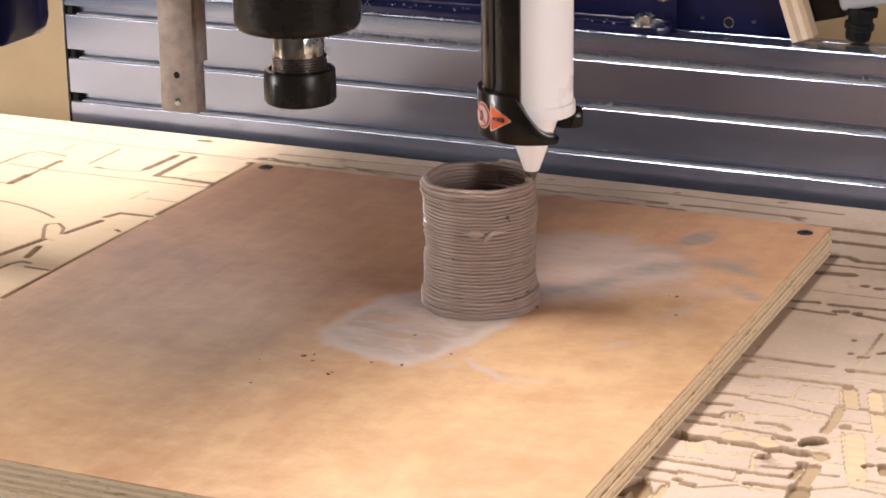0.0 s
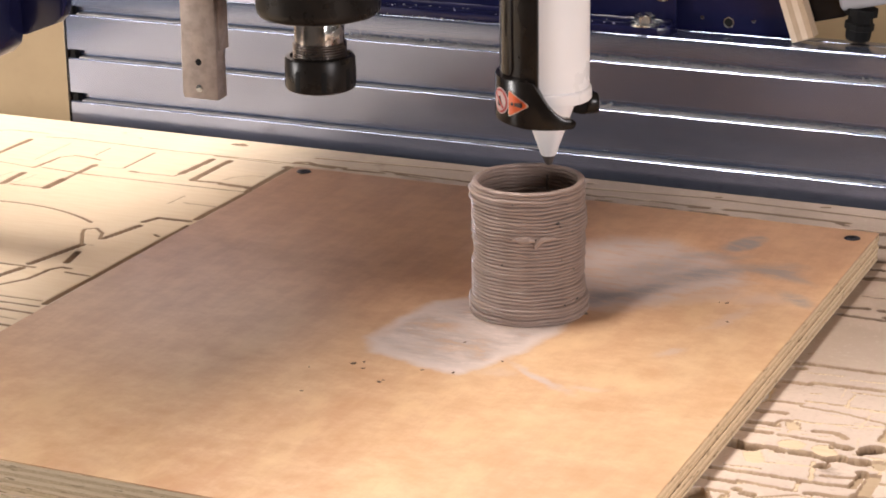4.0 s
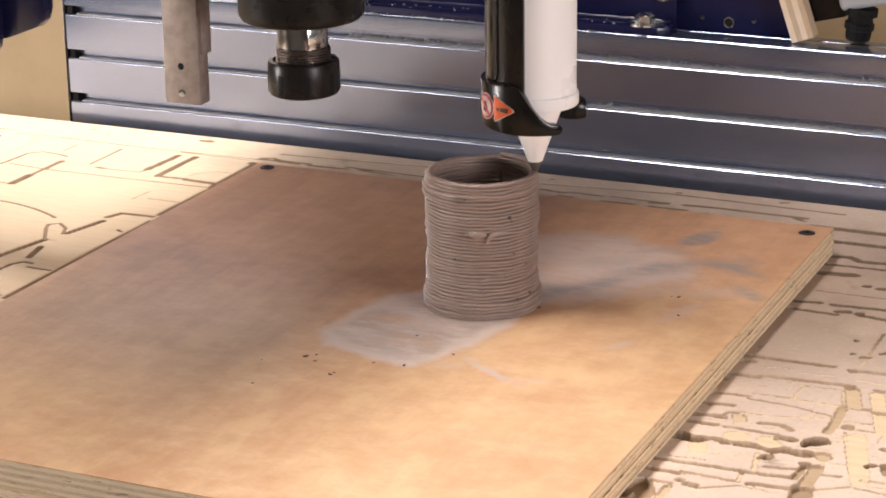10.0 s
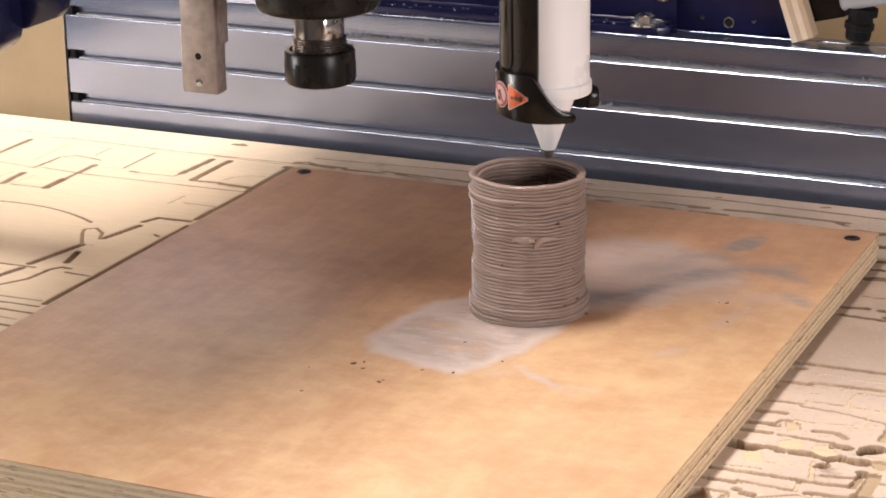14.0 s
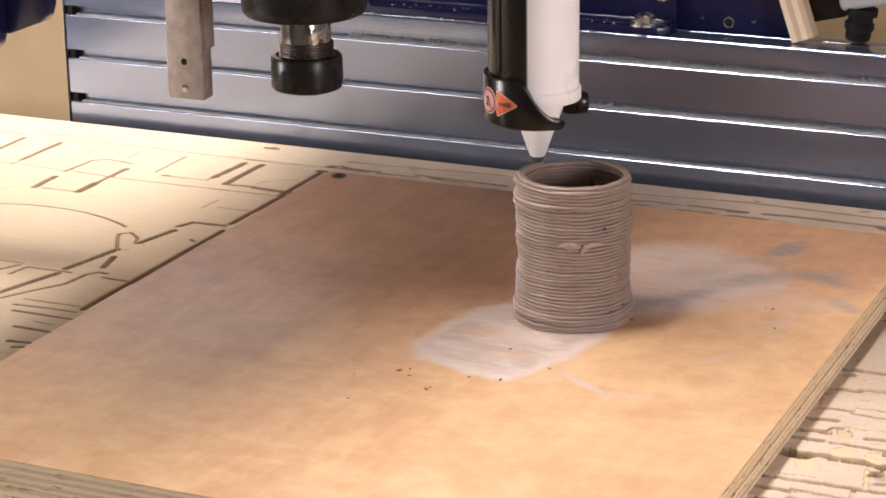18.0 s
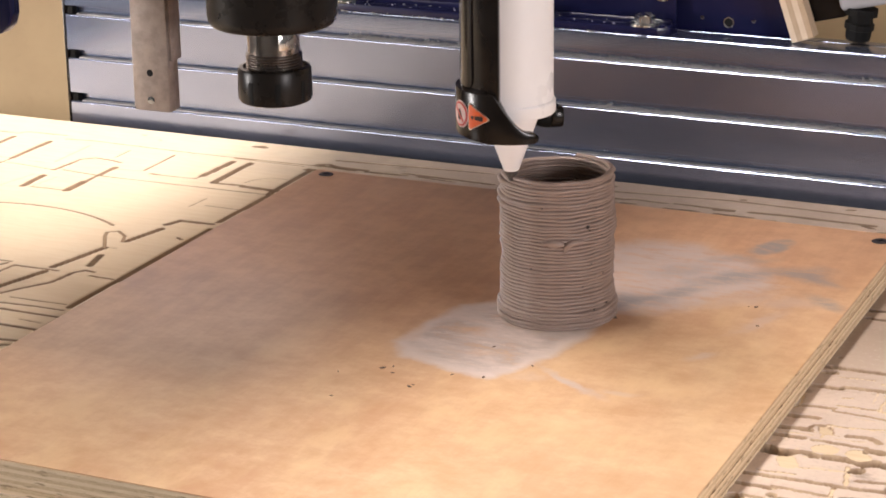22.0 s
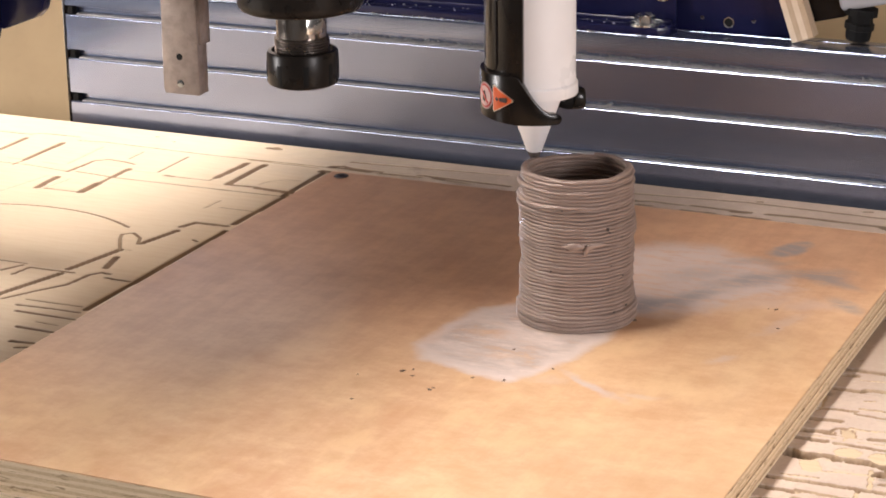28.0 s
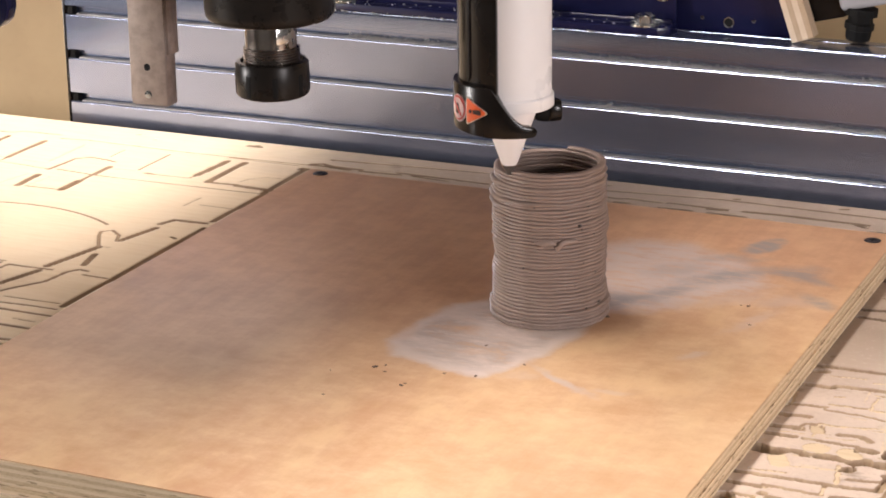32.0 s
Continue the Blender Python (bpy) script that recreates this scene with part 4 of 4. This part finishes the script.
def build_print_head():
    head = thing("clay_print_head", "white clay cartridge in a black plastic holder", "print head")
    low = 0.1315
    part("cartridge", lathe([(0.0, low + 0.001), (0.0268, low + 0.001), (0.0268, 0.42), (0.0, 0.42)], 72), WHITE_PLASTIC, head, "white plastic cartridge tube")
    part("collar", lathe([(0.020, low), (0.0276, low), (0.0282, low + 0.0008), (0.0282, low + 0.0075), (0.0274, low + 0.0085), (0.0267, low + 0.0085)], 72), WHITE_PLASTIC, head)
    cone = part("nozzle", lathe([(0.0, TIP), (0.0044, TIP), (0.0050, TIP + 0.0006), (0.0178, 0.1290), (0.0190, 0.1318), (0.0, 0.1318)], 64), WHITE_PLASTIC, head, "tapered white plastic nozzle")
    bm = lathe([(0.0, TIP - 0.0066), (0.0018, TIP - 0.0066), (0.0027, TIP - 0.0046), (0.0034, TIP - 0.0030), (0.0043, TIP - 0.0008), (0.0046, TIP + 0.0010), (0.0044, TIP + 0.0018), (0.0, TIP + 0.0018)], 24)
    for v in bm.verts:
        v.co += Vector((1, 1, 0.4)) * 0.0005 * noise.noise(v.co * 400)
    part("clay_plug", bm, CLAY_DARK, cone, "dark wet clay at the nozzle's mouth")
    # half shell, open towards +x
    part("sleeve", ring_arc(0.0272, 0.0318, lambda d: 0.128, lambda d: 0.40, 81, 279, 56), BLACK_PLASTIC, head, "glossy black half shell round the cartridge")
    part("sleeve_rib", ring_arc(0.0316, 0.0325, lambda d: 0.1500 + 0.006 * abs((d - 231) / 15) ** 4, lambda d: 0.36, 216, 246, 24), BLACK_PLASTIC, head)

    def rim(deg):
        """Lower and upper rim of the cup: two blunt tongues reach round the nozzle."""
        off = abs((deg + 180) % 360 - 180)
        rise = min(1, max(0, (off - 46) / 40)) ** 1.7
        lo, hi = 0.1182 + 0.0035 * max(0, (off - 90) / 90), (0.1282 if deg < 180 else 0.1250) + 0.0245 * rise
        if deg < 180:
            hi = max(hi, 0.1282 + 0.0030 * min(1, max(0, (92 - deg) / 20)))
            lo -= 0.0008 * min(1, max(0, (80 - deg) / 30))
        blunt = math.sqrt(max(0.0, 1 - max(0, (44 - off) / 6.5) ** 2))
        mid, half = (lo + hi) / 2, (hi - lo) / 2
        return mid - half * max(0.25, blunt), mid + half * max(0.25, blunt)
    holder = part("holder", ring_arc(0.0270, 0.0350, lambda d: rim(d)[0], lambda d: rim(d)[1], 37.5, 322.5, 120), BLACK_PLASTIC, head, "black plastic cup holding the cartridge")
    part("holder_floor", ring_arc(0.0165, 0.0272, lambda d: 0.1180, lambda d: 0.1215, 60, 300, 60), BLACK_PLASTIC, head)
    bm = bmesh.new()
    bmesh.ops.create_uvsphere(bm, u_segments=28, v_segments=16, radius=1)
    for v in bm.verts:
        v.co = Vector((v.co.x * 0.0118, v.co.y * 0.0064, v.co.z * (0.0078 if v.co.z < 0 else 0.0092)))
    lug = part("holder_lug", bm, RUBBER_AND_HOLE_BLACK, holder, "rounded black lug behind the nozzle")
    lug.location = (0.0142, 0.0228, 0.1240)
    # signs on the holder

    def curved(points, radius, centre, name, mat, lift, parent, label=""):
        """An outline of (along, up) wrapped on the holder's wall."""
        bm = bmesh.new()
        fan = []
        for along, up in points:
            a = radians(centre) + along / radius
            fan.append(bm.verts.new(((radius + lift) * math.cos(a), (radius + lift) * math.sin(a), 0.1342 + up)))
        back = [bm.verts.new(v.co * ((radius + lift - 0.0003) / (radius + lift)) * 1.0) for v in fan]
        for v, w in zip(fan, back):
            w.co.z = v.co.z
        bm.faces.new(fan)
        bm.faces.new(back)
        k = len(fan)
        for i in range(k):
            bm.faces.new((fan[i], fan[(i + 1) % k], back[(i + 1) % k], back[i]))
        bmesh.ops.triangulate(bm, faces=bm.faces[:])
        bmesh.ops.subdivide_edges(bm, edges=bm.edges[:], cuts=2)
        for v in bm.verts:
            flat = Vector((v.co.x, v.co.y, 0))
            r = flat.length
            want = radius + lift if r > 0 else r
            v.co = Vector((v.co.x / r * want, v.co.y / r * want, v.co.z))
        return part(name, bm, mat, parent, label)

    def rounded_triangle(k):
        pts = []
        for cx, cy, a0 in ((-0.0052, 0.0075, 60), (-0.0052, -0.0075, 180), (0.0082, 0.0, -60)):
            for i in range(5):
                a = radians(a0 + i * 30)
                pts.append((cx * k + 0.0012 * math.cos(a), cy * k + 0.0012 * math.sin(a)))
        return pts

    def disc(r):
        return [(r * math.cos(2 * math.pi * i / 28), r * math.sin(2 * math.pi * i / 28)) for i in range(28)]

    sign = curved(rounded_triangle(1.0), 0.0350, 255, "warning_sign", SIGN_CREAM, 0.0004, holder, "orange warning triangle with an exclamation mark")
    curved(rounded_triangle(0.86), 0.0350, 255, "sign_face", SIGN_ORANGE, 0.0007, sign.parent)
    curved([(-0.0005, -0.0011), (0.0050, -0.0017), (0.0055, 0.0), (0.0050, 0.0017), (-0.0005, 0.0011)], 0.0350, 255, "exclamation_bar", SIGN_INK, 0.0010, sign.parent)
    curved([(-0.0024 + x, y) for x, y in disc(0.0011)], 0.0350, 255, "exclamation_dot", SIGN_INK, 0.0010, sign.parent)
    curved(disc(0.0087), 0.0350, 231, "prohibition_sign", SIGN_PINK, 0.0004, holder, "round red prohibition sign")
    curved([(0.0078 * math.cos(2 * math.pi * i / 28), 0.0078 * math.sin(2 * math.pi * i / 28)) for i in range(28)], 0.0350, 231, "sign_ring", SIGN_RED, 0.0007, holder)
    curved(disc(0.0065), 0.0350, 231, "sign_centre", SIGN_PINK, 0.0010, holder)
    curved([(-0.005, 0.0038), (-0.0038, 0.005), (0.005, -0.0038), (0.0038, -0.005)], 0.0350, 231, "sign_slash", SIGN_RED, 0.0013, holder)
    curved([(-0.0025, -0.003), (0.0005, -0.004), (0.0028, -0.001), (0.001, 0.0035), (-0.001, 0.003)], 0.0350, 231, "sign_symbol", SIGN_INK, 0.0012, holder)
    # plywood clamp above
    part("clamp_block", box(-0.030, 0.029, -0.030, 0.034, 0.2170, 0.2350, 0.0015), PLY_LONG, head, "pale plywood clamp round the cartridge")
    return head


HEAD = build_print_head()
SPINDLE_AT = (-0.158, -0.0172)


def build_spindle():
    sp = thing("milling_spindle", "black milling spindle with a bright shaft and collet nut", "spindle", at=(*SPINDLE_AT, 0))
    part("spindle_body", lathe([(0.0, 0.1790), (0.0375, 0.1785), (0.0398, 0.1795), (0.0414, 0.1820), (0.0420, 0.1855), (0.0420, 0.44), (0.0, 0.44)], 96), BLACK_STEEL, sp, "glossy black spindle body")
    shaft = part("shaft", lathe([(0.0, 0.150), (0.0160, 0.150), (0.0168, 0.1645), (0.0168, 0.1850), (0.0, 0.1850)], 64), BRIGHT_STEEL, sp, "bright ground steel shaft")
    flat = part("spanner_flat", box(-0.0055, 0.0055, -0.0172, -0.0150, 0.1640, 0.1740, 0.0004), ZINC, shaft)
    flat.rotation_euler.z = radians(58)
    prof = [(0.0, 0.149)]
    for i in range(6):
        z = 0.1495 + i * 0.0018
        prof += [(0.0172, z), (0.0183, z + 0.0006), (0.0183, z + 0.0010), (0.0172, z + 0.0017)]
    prof += [(0.0, 0.1606)]
    part("thread", lathe(prof, 64), THREAD_STEEL, sp, "dark oily screw thread")
    nut = part("collet_nut", lathe([(0.010, 0.1278), (0.0212, 0.1278), (0.0230, 0.1288), (0.0238, 0.1310), (0.0238, 0.1490), (0.0230, 0.1508), (0.0205, 0.1512), (0.0195, 0.1490), (0.010, 0.1490)], 96), BLACK_STEEL, sp, "black slotted collet nut")
    for i in range(8):
        # Black block, nearly flush, stands in for the shaded slot.
        bm = box(-0.0019, 0.0019, -0.0008, 0.0030, 0.1300, 0.1440, 0.0003)
        slot = part("nut_slot", bm, RUBBER_AND_HOLE_BLACK, nut)
        slot.matrix_basis = Matrix.Rotation(radians(i * 45 - 12.5), 4, "Z") @ Matrix.Translation((0, -0.0232, 0))
    return sp


SPINDLE = build_spindle()


def build_bar():
    bar = thing("steel_bracket_bar", "brown-grey raw steel bar with two holes", "bracket bar")
    y = -0.009
    bm = box(-0.2705, -0.2432, y, y + 0.0085, 0.1090, 0.42, 0.0006)
    flat = part("front_bar", bm, RAW_STEEL, bar)
    part("rear_bar", box(-0.2764, -0.2450, y + 0.0086, y + 0.0160, 0.1085, 0.1480, 0.0005), RAW_STEEL, bar)
    part("side_bar", box(-0.2450, -0.2412, y + 0.0020, y + 0.0150, 0.1440, 0.42, 0.0005), RAW_STEEL, bar)
    # The hole is a black disc on the face, coloured like its dark inside.
    for z, mat, r, nm in ((0.1353, RUBBER_AND_HOLE_BLACK, 0.0024, "bolt_hole"), (0.1166, ZINC, 0.0026, "pin")):
        bm = lathe([(0.0, 0.0), (r, 0.0), (r, 0.0006 if nm == "pin" else 0.0002), (0.0, 0.0008 if nm == "pin" else 0.0002)], 24)
        ob = part(nm, moved(bm, Matrix.Rotation(radians(90), 4, "X")), mat, flat)
        ob.location = (-0.2575, y + 0.0001, z)
    return bar


BAR = build_bar()


def build_carriage():
    """Dark blue carriage that carries bar, spindle and print head."""
    car = thing("blue_carriage", "dark blue painted steel tool carriage", "carriage")
    y = -0.020
    part("side_plate", upright([(-0.60, 0.1463), (-0.392, 0.1463), (-0.3665, 0.1560), (-0.3612, 0.1610), (-0.3585, 0.1690), (-0.3580, 0.44), (-0.60, 0.44)], y, y + 0.012, 0.0012), BLUE_PAINT, car)
    part("motor_cover", upright([(-0.60, 0.1300), (-0.4120, 0.1300), (-0.4010, 0.1345), (-0.3945, 0.1405), (-0.3925, 0.1480), (-0.3925, 0.44), (-0.60, 0.44)], y - 0.030, y - 0.0005, 0.002), BLUE_PAINT, car)
    part("back_plate", box(-0.60, 0.06, 0.045, 0.060, 0.26, 0.50, 0.002), BLUE_PAINT, car)
    part("spindle_clamp", box(-0.215, -0.100, -0.065, 0.0448, 0.300, 0.360, 0.003), BLUE_PAINT, car)
    part("bar_block", box(-0.275, -0.240, 0.004, 0.0448, 0.300, 0.345, 0.002), BLUE_PAINT, car)
    part("head_arm", box(-0.040, 0.040, 0.028, 0.0448, 0.300, 0.345, 0.002), BLUE_PAINT, car)
    part("cover_arm", box(-0.60, -0.38, -0.007, 0.0448, 0.300, 0.345, 0.002), BLUE_PAINT, car)
    return car


CARRIAGE = build_carriage()


def build_arm():
    arm = thing("gantry_arm", "unseen dark blue gantry arm, shaped to shade the table", "gantry arm")
    # Unseen arm, inferred from its shadow band and sized to match it.
    part("arm_beam", box(-0.410, -0.220, -0.285, 0.30, 0.53, 0.66, 0.004), BLUE_PAINT, arm)
    part("arm_rib", box(-0.410, -0.370, 0.3002, 0.459, 0.53, 0.66, 0.003), BLUE_PAINT, arm)
    # Two unseen blocks added to the arm only to darken the board's back.
    part("shade_slab", box(-0.2198, -0.175, -0.03, 0.29, 0.53, 0.66, 0.004), BLUE_PAINT, arm)
    part("shade_bar", box(-0.1748, 0.55, 0.200, 0.29, 0.53, 0.66, 0.004), BLUE_PAINT, arm)
    part("arm_post", box(-0.410, -0.350, 0.43, 0.459, -0.085, 0.529, 0.003), BLUE_PAINT, arm)
    return arm


ARM = build_arm()


# ---- fixed things on the beam ----
def hex_bolt(parent, x, y, z, scale=1.0):
    bolt = part("bolt", moved(lathe([(0.0, 0.0), (0.0064, 0.0), (0.0066, 0.0005), (0.0066, 0.0048), (0.0058, 0.0056), (0.0, 0.0056)], 6), Matrix.Rotation(0.3, 4, "Z")), ZINC, parent, "zinc-plated hexagon bolt", smooth=False)
    bolt.matrix_basis = Matrix.Translation((x, y, z + 0.0016)) @ Matrix.Scale(scale, 4)
    part("washer", lathe([(0.004, -0.0015), (0.0095, -0.0015), (0.0098, -0.0012), (0.0098, -0.0003), (0.0095, 0.0), (0.004, 0.0)], 32, closed=True), ZINC, bolt)
    return bolt


def build_bracket():
    br = thing("blue_angle_bracket", "dark blue steel angle bracket bolted on the beam", "angle bracket")
    top = 0.0984
    part("flange", prism([(-0.400, 0.3740), (-0.0420, 0.3740), (-0.0335, 0.3810), (-0.0335, 0.4000), (-0.400, 0.4000)], top + 0.0001, top + 0.0062, 0.0008), BLUE_PAINT, br)
    part("upright_plate", box(-0.400, -0.0335, 0.3950, 0.4010, top + 0.0063, 0.66, 0.0008), BLUE_PAINT, br)
    # Round bar along the plate's bend, added to catch the highlight there.
    part("bend_round", moved(lathe([(0.0, -0.385), (0.0034, -0.385), (0.0034, -0.036), (0.0, -0.036)], 12), Matrix.Translation((0, 0.3948, top + 0.0066)) @ Matrix.Rotation(radians(90), 4, "Y")), BLUE_PAINT, br)
    for x in (-0.0600, -0.1500, -0.3300):
        hex_bolt(br, x + 0.004, 0.3850, top + 0.0062, 1.25)
    for x in (-0.0490, -0.14):
        b = hex_bolt(br, x, 0.392, 0.119)
        b.matrix_basis = Matrix.Translation((x + 0.004, 0.3935, 0.1320)) @ Matrix.Rotation(radians(90), 4, "X")
    return br


BRACKET = build_bracket()


def build_plate():
    pl = thing("blue_mounting_plate", "dark blue steel plate with bolt holes", "mounting plate")
    y = 0.4030
    part("plate", box(-0.08, 0.066, y, y + 0.006, 0.0986, 0.40, 0.0008), BLUE_PAINT, pl)
    for x, z, r in ((0.0085, 0.1075, 0.0042), (-0.0135, 0.1100, 0.0014), (0.0290, 0.1100, 0.0014)):
        bm = lathe([(r * 0.86, 0.0), (r, 0.0), (r * 1.04, 0.0005), (r * 1.04, 0.0009), (r * 0.86, 0.0009)], 24, closed=True)
        ob = part("hole_rim", moved(bm, Matrix.Rotation(radians(90), 4, "X")), ZINC, pl)
        ob.location = (x, y - 0.0001, z)
        # Flat black disc stands in for the shade inside the hole.
        bm = lathe([(0.0, 0.0), (r * 0.88, 0.0), (r * 0.88, 0.0004), (0.0, 0.0004)], 24)
        ob = part("hole", moved(bm, Matrix.Rotation(radians(90), 4, "X")), RUBBER_AND_HOLE_BLACK, pl)
        ob.location = (x, y - 0.0001, z)
    return pl


PLATE = build_plate()


def build_wood_block():
    wb = thing("plywood_offcut", "slanted pale plywood offcut leaning on the beam", "plywood offcut")
    for i in range(4):
        bm = box(0.0, 0.0045, 0.0, 0.014, 0.0, 0.09)
        ob = part("ply", bm, PALE_PLY if i % 2 == 0 else TAN_PLY, wb)
        ob.location = (i * 0.0045, 0, 0)
    wb.matrix_basis = pose(0.0655, 0.3850, 0.0990, ry=-19)
    return wb


WOOD = build_wood_block()


def build_connector():
    co = thing("cable_connector", "light grey connector housing with a black cable gland", "connector")
    part("housing", moved(box(0, 0.07, 0, 0.04, 0, 0.05, 0.005, 3), pose(0.100, 0.395, 0.1235, ry=-14)), GREY_PLASTIC, co, "light grey plastic housing")
    part("base", moved(box(0, 0.030, 0, 0.03, 0, 0.05, 0.002), pose(0.0745, 0.402, 0.112, ry=-14)), BLACK_PLASTIC, co, "black plastic base")
    gland = part("cable_gland", moved(lathe([(0.0, 0.0), (0.0085, 0.0), (0.0098, 0.0015), (0.0105, 0.009), (0.0118, 0.0095), (0.0118, 0.014), (0.010, 0.0145), (0.010, 0.020), (0.013, 0.0205), (0.013, 0.026), (0.0, 0.026)], 12), pose(0.1120, 0.405, 0.1010, ry=6)), RUBBER_AND_HOLE_BLACK, co, "black ribbed cable gland", smooth=False)
    return co


CONNECTOR = build_connector()


# ---- dust in the beam's slots ----
def build_shavings():
    rnd = random.Random(21)
    bm = bmesh.new()
    for c, n in ((0.0784, 2600), (0.0384, 1200), (-0.0016, 120)):
        for _ in range(n):
            x = rnd.uniform(-0.32, 0.2) if c > 0.05 else rnd.uniform(-0.1, 0.2)
            s = rnd.uniform(0.00022, 0.00062)
            own = bmesh.new()
            bmesh.ops.create_icosphere(own, subdivisions=1, radius=1)
            m = pose(x, 0.3728 + rnd.uniform(0.0023, 0.0090), c - 0.0030 + s * 0.3 + rnd.uniform(0, 1) ** 3 * 0.0024, rnd.uniform(0, 90), rnd.uniform(0, 90), rnd.uniform(0, 180)) @ Matrix.Diagonal((s * rnd.uniform(1, 2.5), s, s * 0.6, 1))
            bmesh.ops.transform(own, matrix=m, verts=own.verts[:])
            merge(bm, own)
    # crumbs along the bracket's flange and on the beam's top
    for _ in range(90):
        x, s = rnd.uniform(-0.36, -0.036), rnd.uniform(0.0002, 0.0006)
        y, z = (rnd.uniform(0.3731, 0.3738), 0.0984 + s * 0.4) if rnd.random() < 0.6 else (rnd.uniform(0.375, 0.392), 0.0984 + 0.0062 + s * 0.4)
        box(x - s * rnd.uniform(0.6, 1.6), x + s, y - s * 0.5, y + s * 0.7, z - s * 0.4, z + s * 0.6, bm=bm)
    ob = part("wood_dust", bm, SHAVING)
    return tagged(ob, "pale wood dust lying in the beam's slots", "wood dust", kind="stuff")


build_shavings()


# ---- what moves ----
def motions():
    times = [i / 10 for i in range(321)]
    for ob in (TABLE_THING, BOARD, POT, *CRUMBS):
        rest = ob.matrix_basis.copy()
        walk(ob, [(t, Matrix.Translation((table_shift(t), 0, 0)) @ rest) for t in times])
    for ob in (HEAD, SPINDLE, BAR, CARRIAGE):
        rest = ob.matrix_basis.copy()
        rows = []
        for t in times:
            y, z = tool_shift(t)
            rows.append((t, Matrix.Translation((0, y, z)) @ rest))
        walk(ob, rows)
    for ob, when, a in FRESH:
        rest = ob.matrix_basis.copy()
        if when <= 0.1:
            walk(ob, [(0, rest), (32, rest)])
            continue
        # carried inside the nozzle until it is laid
        rows = []
        steps = max(1, round((when - 0.08) / 0.4))
        for i in range(steps + 1):
            t = (when - 0.08) * i / steps
            y, z = tool_shift(t)
            rows.append((t, Matrix.Translation((-table_shift(t) - RING * math.cos(radians(a)), y - RING * math.sin(radians(a)), TIP + 0.026 + z))))
        walk(ob, rows + [(when + 0.04, rest), (32.1, rest)])


motions()
